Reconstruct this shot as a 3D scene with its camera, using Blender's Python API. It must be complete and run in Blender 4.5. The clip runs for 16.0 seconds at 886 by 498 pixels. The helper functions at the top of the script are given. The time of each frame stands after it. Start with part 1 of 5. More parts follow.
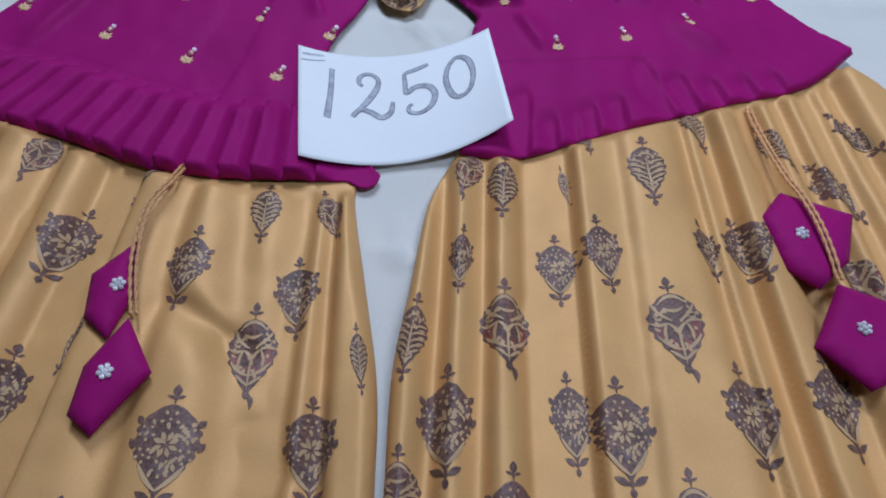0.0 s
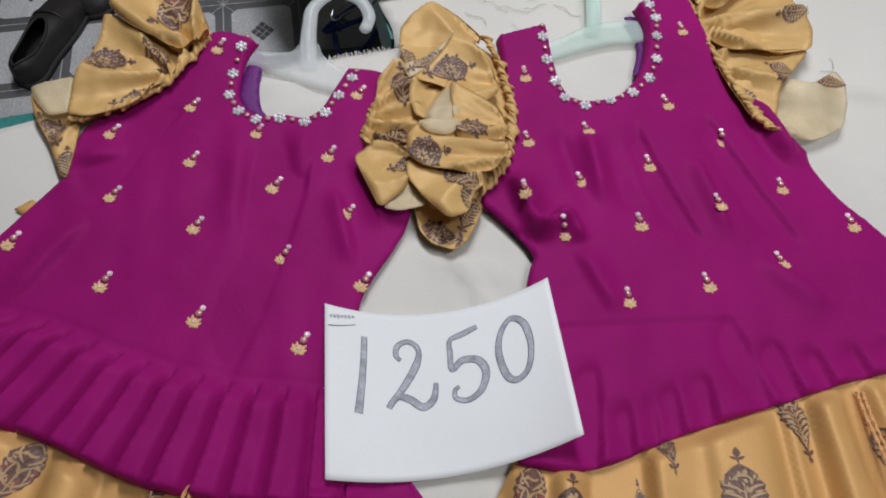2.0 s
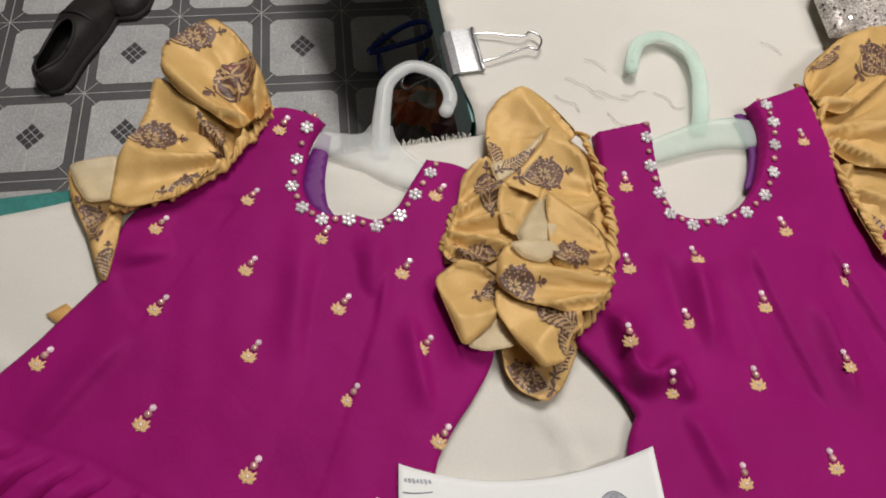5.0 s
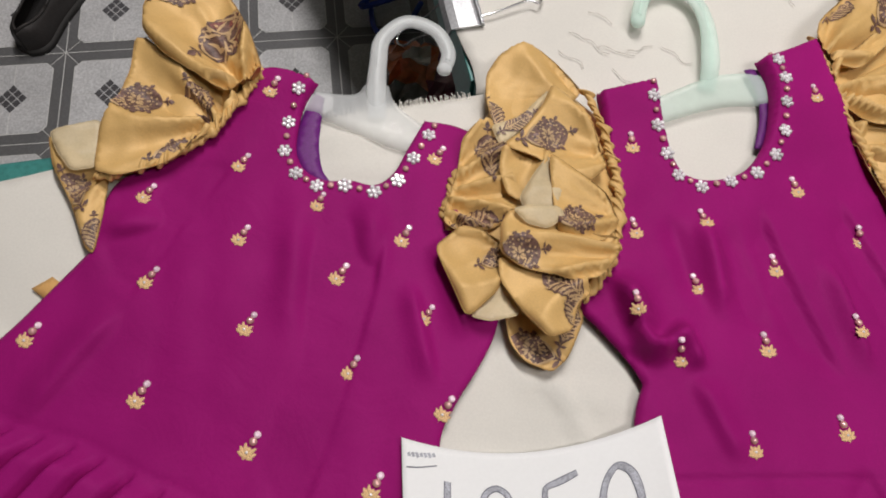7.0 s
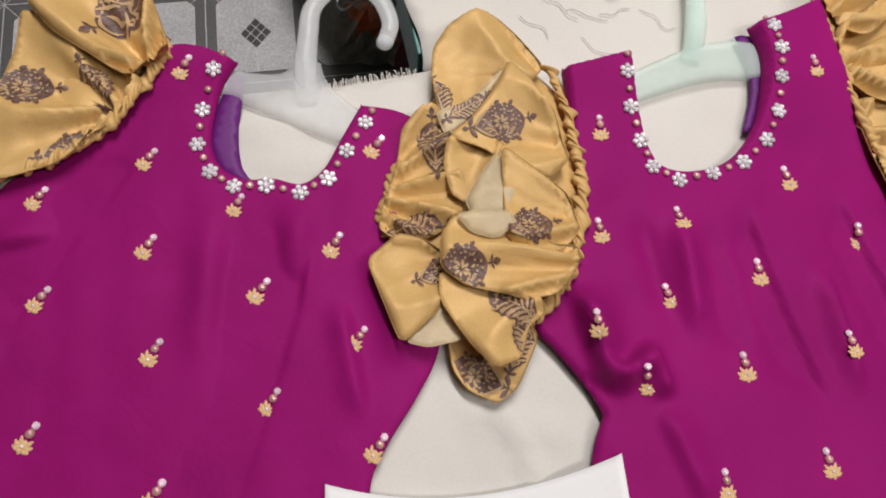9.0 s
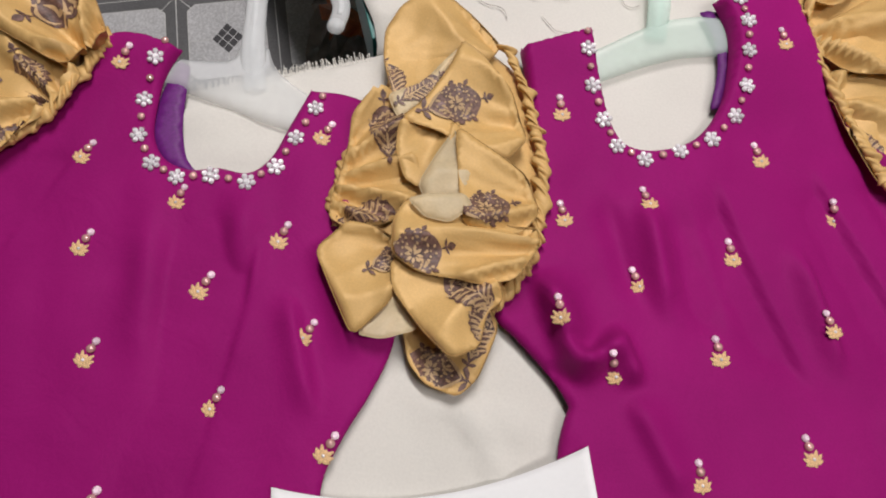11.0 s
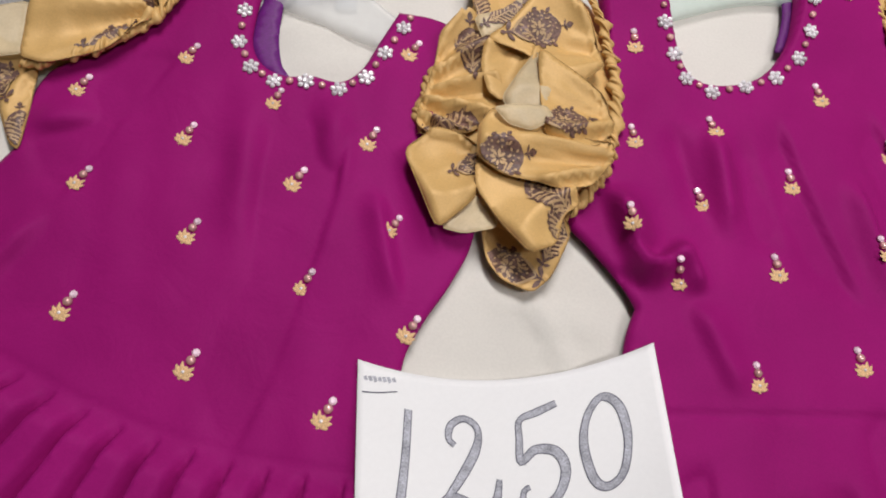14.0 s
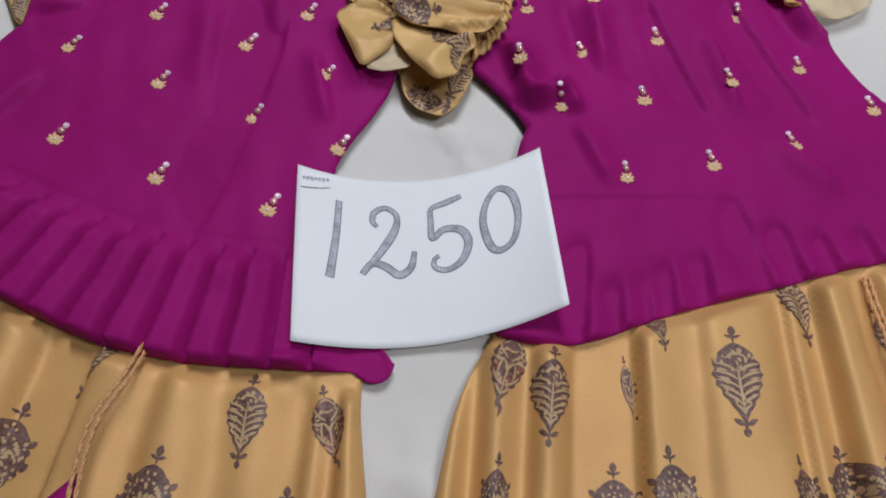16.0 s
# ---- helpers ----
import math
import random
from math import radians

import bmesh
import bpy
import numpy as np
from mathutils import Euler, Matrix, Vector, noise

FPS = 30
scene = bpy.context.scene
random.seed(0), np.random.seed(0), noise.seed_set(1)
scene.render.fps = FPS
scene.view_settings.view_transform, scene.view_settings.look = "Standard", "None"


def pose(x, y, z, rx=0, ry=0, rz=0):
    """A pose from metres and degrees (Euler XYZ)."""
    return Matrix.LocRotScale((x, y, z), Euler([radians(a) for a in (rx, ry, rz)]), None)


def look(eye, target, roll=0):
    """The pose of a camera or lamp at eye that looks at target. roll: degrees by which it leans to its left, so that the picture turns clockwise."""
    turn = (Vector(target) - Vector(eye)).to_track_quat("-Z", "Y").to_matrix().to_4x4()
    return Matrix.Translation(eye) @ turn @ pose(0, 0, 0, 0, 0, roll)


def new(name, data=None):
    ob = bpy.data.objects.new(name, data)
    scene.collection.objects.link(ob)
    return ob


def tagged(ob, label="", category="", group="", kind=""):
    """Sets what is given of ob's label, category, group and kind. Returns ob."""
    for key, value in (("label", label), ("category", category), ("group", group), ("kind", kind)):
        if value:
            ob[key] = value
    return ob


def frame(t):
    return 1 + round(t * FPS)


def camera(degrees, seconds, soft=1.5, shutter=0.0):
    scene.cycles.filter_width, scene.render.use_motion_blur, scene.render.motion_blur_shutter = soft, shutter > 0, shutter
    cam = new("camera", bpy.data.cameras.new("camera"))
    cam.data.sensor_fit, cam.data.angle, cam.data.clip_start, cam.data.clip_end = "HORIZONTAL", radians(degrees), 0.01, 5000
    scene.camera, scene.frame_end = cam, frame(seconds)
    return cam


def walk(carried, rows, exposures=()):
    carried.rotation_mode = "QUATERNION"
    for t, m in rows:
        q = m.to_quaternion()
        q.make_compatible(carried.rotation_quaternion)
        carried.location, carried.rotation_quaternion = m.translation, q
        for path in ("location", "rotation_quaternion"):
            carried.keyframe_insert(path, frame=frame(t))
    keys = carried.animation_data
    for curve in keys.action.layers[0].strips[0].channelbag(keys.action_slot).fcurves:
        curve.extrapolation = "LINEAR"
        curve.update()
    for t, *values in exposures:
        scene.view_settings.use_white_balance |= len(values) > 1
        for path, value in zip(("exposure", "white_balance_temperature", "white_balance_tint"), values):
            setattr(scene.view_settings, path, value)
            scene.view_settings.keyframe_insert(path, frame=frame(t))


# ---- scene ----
cam = camera(65.9, 16.0, soft=1.9)
PATH = [
    (0, (0.023, 0.0440, 1.066), (0.059, 1.0780, -0.646), 4.1),
    (0.5, (0.030, 0.1190, 1.090), (0.045, 1.1500, -0.624), 3.1),
    (1, (0.013, 0.2120, 1.099), (0.070, 1.1830, -0.649), 5.0),
    (1.5, (-0.014, 0.2850, 1.109), (0.032, 1.2780, -0.626), 5.1),
    (2, (-0.022, 0.3290, 1.111), (-0.018, 1.3290, -0.621), 3.3),
    (2.5, (-0.025, 0.3750, 1.115), (0.030, 1.3600, -0.625), 5.7),
    (3, (-0.027, 0.3980, 1.121), (0.031, 1.4130, -0.601), 6.4),
    (3.5, (-0.032, 0.4270, 1.120), (0.014, 1.4370, -0.605), 6.0),
    (4, (-0.064, 0.4600, 1.117), (-0.041, 1.4490, -0.621), 5.9),
    (4.5, (-0.091, 0.4730, 1.106), (-0.098, 1.4330, -0.648), 5.9),
    (4.7, (-0.106, 0.4780, 1.105), (-0.108, 1.4280, -0.655), 6.9),
    (7, (-0.115, 0.5000, 1.088), (-0.079, 1.3300, -0.731), 8.6),
    (7.5, (-0.114, 0.5140, 1.080), (-0.056, 1.2620, -0.774), 10.0),
    (8, (-0.108, 0.5240, 1.072), (-0.043, 1.2500, -0.791), 10.5),
    (8.5, (-0.093, 0.5470, 1.061), (-0.021, 1.2700, -0.803), 11.3),
    (9, (-0.070, 0.5860, 1.044), (-0.023, 1.2400, -0.846), 9.5),
    (11.3, (-0.037, 0.5785, 1.013), (0.010, 1.2725, -0.863), 7.7),
    (11.5, (-0.048, 0.5825, 1.011), (-0.006, 1.2605, -0.870), 8.0),
    (12, (-0.087, 0.5815, 1.004), (-0.058, 1.2515, -0.881), 8.8),
    (12.5, (-0.131, 0.5695, 0.996), (-0.115, 1.2425, -0.887), 9.3),
    (13, (-0.140, 0.5495, 0.997), (-0.157, 1.2185, -0.887), 7.7),
    (13.5, (-0.111, 0.5280, 1.005), (-0.087, 1.2070, -0.876), 10.5),
    (14, (-0.081, 0.4950, 1.016), (-0.055, 1.2070, -0.853), 9.4),
    (14.5, (-0.058, 0.4540, 1.025), (-0.031, 1.1920, -0.833), 9.0),
    (15, (-0.029, 0.4090, 1.037), (0.006, 1.1830, -0.806), 8.3),
    (15.5, (-0.007, 0.3550, 1.039), (0.034, 1.1710, -0.787), 7.5),
    (16, (-0.003, 0.2920, 1.043), (0.014, 1.1510, -0.763), 6.2),
]
EXPO = [(0, -0.50, 4700, 12), (1.0, -0.50, 4900, 13), (2.0, -0.47, 5700, 12), (3.0, -0.36, 6200, 13), (4.0, -0.37, 6400, 12), (7.5, -0.25, 6200, 15), (9.0, -0.24, 6200, 16), (13, -0.24, 6100, 16), (14.5, -0.20, 6100, 16), (15.0, -0.34, 6000, 14), (16, -0.52, 5500, 14)]
walk(cam, [(t, look(eye, target, roll)) for t, eye, target, roll in PATH], EXPO)

# ---- light: front ceiling tube and an added fill in a closed room ----
FLOOR, TOP = 0.0, 0.55
C0 = TOP + 0.003            # upper face of the white cloth
CEIL = 2.7
world = bpy.data.worlds.new("room_air")
scene.world = world
world.use_nodes = True
world.node_tree.nodes["Background"].inputs[0].default_value = (0.9, 0.95, 1.0, 1)
world.node_tree.nodes["Background"].inputs[1].default_value = 0.05


def strip_light(name, x, y, turn, watts):
    lamp = bpy.data.lights.new(name, "AREA")
    lamp.shape, lamp.size, lamp.size_y = "RECTANGLE", 1.2, 0.20
    lamp.energy, lamp.color = watts, (1.0, 0.95, 0.87)
    ob = new(name, lamp)
    ob.matrix_world = pose(x, y, CEIL - 0.09, 0, 0, turn)
    return ob


strip_light("tube_light_front", -0.05, 1.75, 120, 50)
# added fill with no known source, brightens the right side
strip_light("added_fill_light", 1.0, 0.3, 15, 24)


# ---- materials ----
def material(name, colour, rough=0.6, *, alpha=1.0, metal=0.0, grain=300.0, grain_amount=0.15, blotch=6.0, blotch_amount=0.12, bump=0.15,
             bump_scale=None, sheen=0.0, coat=0.0, transmission=0.0, ior=1.45, spec=0.5, weave=0.0, aniso=0.0, vary=0.0, crinkle=0.0, crinkle_scale=38.0, tint=(1, 1, 1)):
    m = bpy.data.materials.new(name)
    m.use_nodes = True
    t = m.node_tree
    b = t.nodes["Principled BSDF"]
    link = t.links.new

    def node(kind, **inputs):
        n = t.nodes.new(kind)
        for k, v in inputs.items():
            n.inputs[k.replace("_", " ")].default_value = v
        return n
    co = t.nodes.new("ShaderNodeTexCoord")
    n1, n2 = node("ShaderNodeTexNoise", Scale=grain, Detail=3.0), node("ShaderNodeTexNoise", Scale=blotch, Detail=4.0)
    for n in (n1, n2):
        link(co.outputs["Object"], n.inputs["Vector"])
    last = None
    for n, amount in ((n1, grain_amount), (n2, blotch_amount)):
        r = node("ShaderNodeMapRange")
        r.inputs["From Min"].default_value, r.inputs["From Max"].default_value = 0.3, 0.7
        r.inputs["To Min"].default_value, r.inputs["To Max"].default_value = 1 - amount, 1 + amount
        link(n.outputs["Fac"], r.inputs["Value"])
        if last is None:
            last = r.outputs["Result"]
        else:
            mul = t.nodes.new("ShaderNodeMath")
            mul.operation = "MULTIPLY"
            link(last, mul.inputs[0])
            link(r.outputs["Result"], mul.inputs[1])
            last = mul.outputs[0]
    if vary:
        info = t.nodes.new("ShaderNodeObjectInfo")
        r = node("ShaderNodeMapRange")
        r.inputs["To Min"].default_value, r.inputs["To Max"].default_value = 1 - vary, 1 + vary
        link(info.outputs["Random"], r.inputs["Value"])
        mul = t.nodes.new("ShaderNodeMath")
        mul.operation = "MULTIPLY"
        link(last, mul.inputs[0])
        link(r.outputs["Result"], mul.inputs[1])
        last = mul.outputs[0]
    mix = t.nodes.new("ShaderNodeVectorMath")
    mix.operation = "SCALE"
    mix.inputs[0].default_value = colour
    link(last, mix.inputs["Scale"])
    link(mix.outputs[0], b.inputs["Base Color"])
    b.inputs["Roughness"].default_value = rough
    b.inputs["Metallic"].default_value = metal
    b.inputs["Specular IOR Level"].default_value = spec
    b.inputs["IOR"].default_value = ior
    b.inputs["Specular Tint"].default_value = (*tint, 1)
    b.inputs["Sheen Weight"].default_value = sheen
    b.inputs["Sheen Roughness"].default_value = 0.35
    b.inputs["Sheen Tint"].default_value = (*[min(1, c * 1.6 + 0.08) for c in colour], 1)
    b.inputs["Coat Weight"].default_value = coat
    b.inputs["Transmission Weight"].default_value = transmission
    b.inputs["Anisotropic"].default_value = aniso
    b.inputs["Alpha"].default_value = alpha
    src = n1.outputs["Fac"]
    if weave:
        waves = []
        for turn in ("X", "Y"):
            w = node("ShaderNodeTexWave", Scale=weave, Distortion=1.5, Detail=2.0)
            w.bands_direction = turn
            link(co.outputs["Object"], w.inputs["Vector"])
            waves.append(w)
        add = t.nodes.new("ShaderNodeMath")
        link(waves[0].outputs["Fac"], add.inputs[0])
        link(waves[1].outputs["Fac"], add.inputs[1])
        src = add.outputs[0]
    if bump:
        bm_ = node("ShaderNodeBump", Strength=bump, Distance=0.0006)
        link(src, bm_.inputs["Height"])
        link(bm_.outputs["Normal"], b.inputs["Normal"])
        if crinkle:
            n3 = node("ShaderNodeTexNoise", Scale=crinkle_scale, Detail=5.0, Roughness=0.55, Distortion=0.8)
            link(co.outputs["Object"], n3.inputs["Vector"])
            b3_ = node("ShaderNodeBump", Strength=crinkle, Distance=0.006)
            link(n3.outputs["Fac"], b3_.inputs["Height"])
            link(b3_.outputs["Normal"], bm_.inputs["Normal"])
    return m


PURPLE = material("magenta_silk", (0.285, 0.0085, 0.142), 0.56, grain=700, grain_amount=0.05, blotch=9, blotch_amount=0.10, bump=0.03, sheen=0.04, spec=0.14, tint=(1.0, 0.40, 0.85), crinkle=0.20, crinkle_scale=24.0)
LINING = material("violet_lining", (0.13, 0.010, 0.17), 0.55, grain=500, blotch=10, blotch_amount=0.04, weave=420, bump=0.06)
GOLD = material("gold_satin", (0.655, 0.380, 0.134), 0.52, metal=0.16, grain=700, grain_amount=0.04, blotch=14, blotch_amount=0.07, bump=0.03, spec=0.35, crinkle=0.14, crinkle_scale=16.0)
RUFFLE = material("gold_satin_ruffle", (0.64, 0.410, 0.150), 0.52, metal=0.10, grain=700, grain_amount=0.05, blotch=22, blotch_amount=0.08, bump=0.03, spec=0.4, crinkle=0.14, crinkle_scale=30.0)
BARE = material("bare_gold_between_print", (0.52, 0.35, 0.18), 0.55, grain=500, grain_amount=0.06, blotch=40, blotch_amount=0.2, bump=0.04)
SHEER = material("sheer_gold_underside", (0.70, 0.57, 0.35), 0.5, grain=500, grain_amount=0.04, blotch=30, blotch_amount=0.16, bump=0.05, alpha=0.80)
OVERLOCK = material("overlock_thread", (0.40, 0.24, 0.08), 0.7, grain=900, grain_amount=0.5)
THREADGREY = material("grey_thread", (0.42, 0.38, 0.34), 0.8, grain=900, grain_amount=0.3)
MAUVE = material("print_dark_mauve", (0.155, 0.086, 0.068), 0.5, grain=420, grain_amount=0.45, blotch=60, blotch_amount=0.3, bump=0.03)
SLATE = material("print_slate", (0.185, 0.120, 0.112), 0.5, grain=420, grain_amount=0.45, blotch=60, blotch_amount=0.3, bump=0.03)
MAROON = material("print_maroon", (0.24, 0.075, 0.062), 0.5, grain=420, grain_amount=0.45, blotch=60, blotch_amount=0.3, bump=0.03)
THREAD = material("gold_embroidery", (0.76, 0.50, 0.25), 0.5, metal=0.0, grain=1600, grain_amount=0.45, bump=0.8)
PEARL = material("copper_pearl", (0.74, 0.43, 0.40), 0.24, metal=0.35, grain=60, grain_amount=0.1, bump=0.0, coat=0.6, vary=0.2)
STONE = material("crystal_stone", (0.90, 0.88, 0.91), 0.18, metal=0.15, grain=900, grain_amount=0.25, bump=0.5, coat=0.8, vary=0.28)
PINKSTONE = material("pink_crystal", (0.97, 0.76, 0.87), 0.18, metal=0.0, grain=900, grain_amount=0.22, bump=0.4, coat=1.0, vary=0.2)
CORD = material("twisted_gold_cord", (0.66, 0.36, 0.15), 0.55, grain=900, grain_amount=0.4, bump=0.5)
PAPER = material("white_paper", (0.88, 0.89, 0.89), 0.75, grain=350, grain_amount=0.012, blotch=12, blotch_amount=0.02, bump=0.02)
PENCIL = material("pencil_grey", (0.40, 0.41, 0.46), 0.6, grain=900, grain_amount=0.35, blotch=120, blotch_amount=0.3, bump=0.0)
PENCILDARK = material("pencil_outline", (0.10, 0.10, 0.14), 0.6, grain=900, grain_amount=0.4, bump=0.0)
SHEET = material("white_cotton_sheet", (0.69, 0.67, 0.615), 0.85, grain=500, grain_amount=0.03, blotch=5, blotch_amount=0.06, bump=0.08, weave=600, crinkle=0.12, crinkle_scale=14.0)
TEAL = material("teal_plastic_cover", (0.05, 0.22, 0.20), 0.4, grain=200, blotch=9, blotch_amount=0.3)
WOOD = material("brown_table_wood", (0.20, 0.12, 0.07), 0.5, grain=60, grain_amount=0.3, blotch=7, blotch_amount=0.2)
CLEAR = material("frosted_white_plastic", (0.88, 0.91, 0.91), 0.46, grain=100, grain_amount=0.03, blotch=20, blotch_amount=0.05, bump=0.03, alpha=0.40, coat=0.08)
MINT = material("mint_plastic", (0.74, 0.92, 0.83), 0.40, grain=100, grain_amount=0.03, blotch=20, blotch_amount=0.05, bump=0.03, alpha=0.50, coat=0.12)
STEEL = material("bright_steel", (0.62, 0.62, 0.64), 0.18, metal=1.0, grain=300, grain_amount=0.1, bump=0.03)
DARKSTEEL = material("grey_steel", (0.62, 0.63, 0.65), 0.34, metal=1.0, grain=300, grain_amount=0.15, bump=0.05)
TILE = material("grey_tile", (0.52, 0.52, 0.525), 0.42, grain=260, grain_amount=0.20, blotch=11, blotch_amount=0.10, bump=0.1, vary=0.06)
BAND = material("charcoal_floor", (0.165, 0.165, 0.168), 0.42, grain=260, grain_amount=0.18, blotch=8, blotch_amount=0.12, bump=0.1)
JOINT = material("pale_joint_line", (0.62, 0.62, 0.60), 0.5, grain=150)
CHIP = material("dark_inlay", (0.075, 0.073, 0.078), 0.42, grain=150, grain_amount=0.25, vary=0.25)
LEATHER = material("black_leather", (0.020, 0.017, 0.016), 0.62, grain=260, grain_amount=0.3, blotch=25, blotch_amount=0.3, bump=0.4)
INSOLE = material("black_insole", (0.012, 0.011, 0.011), 0.9, grain=300, grain_amount=0.3)
SOLE = material("rubber_sole", (0.03, 0.028, 0.027), 0.7, grain=200)
BLUE = material("blue_plastic", (0.02, 0.06, 0.42), 0.25, grain=80, blotch=30, coat=0.5, transmission=0.2)
FILMO = material("orange_wrapper", (0.75, 0.22, 0.09), 0.22, grain=60, blotch=40, blotch_amount=0.3, coat=0.6)
FILMW = material("white_wrapper", (0.80, 0.77, 0.72), 0.22, grain=60, blotch=40, blotch_amount=0.2, coat=0.6)
FILMP = material("plum_wrapper", (0.30, 0.08, 0.12), 0.22, grain=60, blotch=40, blotch_amount=0.3, coat=0.6)
FILMG = material("smoky_wrapper", (0.30, 0.27, 0.25), 0.18, grain=60, blotch=40, blotch_amount=0.3, coat=0.8)
GLITTER = material("silver_sequin_cloth", (0.58, 0.53, 0.49), 0.35, metal=0.25, grain=420, grain_amount=0.7, blotch=35, blotch_amount=0.4, bump=1.0)
WALL = material("cream_wall_paint", (0.40, 0.375, 0.33), 0.8, grain=90, grain_amount=0.04, blotch=2, blotch_amount=0.06)
CEILING = material("white_ceiling_paint", (0.62, 0.61, 0.58), 0.85, grain=90, grain_amount=0.03, blotch=2, blotch_amount=0.05)


# ---- mesh helpers ----
def link_mesh(name, verts, faces, mats, parent=None, label="", smooth=True, idx=None):
    me = bpy.data.meshes.new(name)
    me.from_pydata([tuple(v) for v in verts], [], [tuple(f) for f in faces])
    for m in (mats if isinstance(mats, (list, tuple)) else [mats]):
        me.materials.append(m)
    if idx is not None:
        me.polygons.foreach_set("material_index", idx)
    me.polygons.foreach_set("use_smooth", [smooth] * len(me.polygons))
    me.update()
    ob = new(name, me)
    if parent is not None:
        ob.parent = parent
    if label:
        ob["label"] = label
    return ob


def part(name, bm, mat, parent=None, label="", smooth=True):
    me = bpy.data.meshes.new(name)
    bmesh.ops.recalc_face_normals(bm, faces=bm.faces)
    bm.to_mesh(me)
    bm.free()
    for m in (mat if isinstance(mat, (list, tuple)) else [mat]):
        me.materials.append(m)
    me.polygons.foreach_set("use_smooth", [smooth] * len(me.polygons))
    ob = new(name, me)
    if parent is not None:
        ob.parent = parent
    if label:
        ob["label"] = label
    return ob


def box_bm(x0, x1, y0, y1, z0, z1, bevel=0.0, m=None):
    bm = bmesh.new()
    bmesh.ops.create_cube(bm, size=1)
    bmesh.ops.transform(bm, matrix=Matrix.LocRotScale(((x0 + x1) / 2, (y0 + y1) / 2, (z0 + z1) / 2), None, (x1 - x0, y1 - y0, z1 - z0)), verts=bm.verts)
    if bevel:
        bmesh.ops.bevel(bm, geom=list(bm.edges), offset=bevel, segments=3, affect="EDGES", profile=0.6)
    if m is not None:
        bmesh.ops.transform(bm, matrix=m, verts=bm.verts)
    return bm


def curve_through(pts, closed=False, step=0.005):
    """Points along a smooth line through pts (2D or 3D)."""
    p = np.array(pts, float)
    n = len(p)
    out = []
    for i in range(n if closed else n - 1):
        a, b, c, d = (p[(i + k) % n] if closed else p[min(max(i + k, 0), n - 1)] for k in (-1, 0, 1, 2))
        m = max(2, int(np.linalg.norm(c - b) / step))
        for t in np.arange(m) / m:
            out.append(0.5 * (2 * b + (c - a) * t + (2 * a - 5 * b + 4 * c - d) * t ** 2 + (3 * b - a - 3 * c + d) * t ** 3))
    if not closed:
        out.append(p[-1])
    return np.array(out)


def corners_through(runs, step=0.005):
    """A closed outline of several smooth runs that meet in corners."""
    out = []
    for k, run in enumerate(runs):
        nxt = runs[(k + 1) % len(runs)][0]
        out.extend(curve_through(list(run) + ([nxt] if tuple(run[-1]) != tuple(nxt) else []), False, step)[:-1])
    return np.array(out)


def inside(p, poly):
    x, y = p[:, 0], p[:, 1]
    res = np.zeros(len(p), bool)
    j = len(poly) - 1
    for i in range(len(poly)):
        (xi, yi), (xj, yj) = poly[i], poly[j]
        if yi != yj:
            res ^= ((yi > y) != (yj > y)) & (x < (xj - xi) * (y - yi) / (yj - yi) + xi)
        j = i
    return res


def edge_distance(p, poly):
    best = np.full(len(p), 1e9)
    for a, b in zip(poly, np.roll(poly, -1, 0)):
        ab = b - a
        t = np.clip(((p - a) @ ab) / max(ab @ ab, 1e-12), 0, 1)
        best = np.minimum(best, np.linalg.norm(p - a - t[:, None] * ab, axis=1))
    return best


def smoothstep(a, b, x):
    t = np.clip((x - a) / (b - a), 0, 1)
    return t * t * (3 - 2 * t)


def wobble(x, y, size, seed):
    r = np.random.RandomState(seed)
    out = 0
    for k in range(6):
        a, f, ph = r.uniform(0, 6.28), r.uniform(0.6, 1.7) * 6.28 / size, r.uniform(0, 6.28)
        out = out + np.sin((x * np.cos(a) + y * np.sin(a)) * f + ph + 0.7 * np.sin((x * np.sin(a) - y * np.cos(a)) * f * 0.7 + ph * 2))
    return out / 6


FOLDS = 2.4      # how deep all folds are


def fold(x, y, p0, p1, w0, w1, h, taper=0.25, bend=0.0):
    """A ridge from p0 to p1, w0 wide on its left side and w1 on its right."""
    (ax, ay), (bx, by) = p0, p1
    dx, dy = bx - ax, by - ay
    n = math.hypot(dx, dy)
    t = ((x - ax) * dx + (y - ay) * dy) / n ** 2
    s = ((x - ax) * -dy + (y - ay) * dx) / n - bend * 4 * t * (1 - t)
    prof = np.where(s > 0, np.exp(-(s / w0) ** 2), np.exp(-(s / w1) ** 2))
    return FOLDS * h * prof * smoothstep(-0.02, taper, t) * smoothstep(1.02, 1 - taper, t)


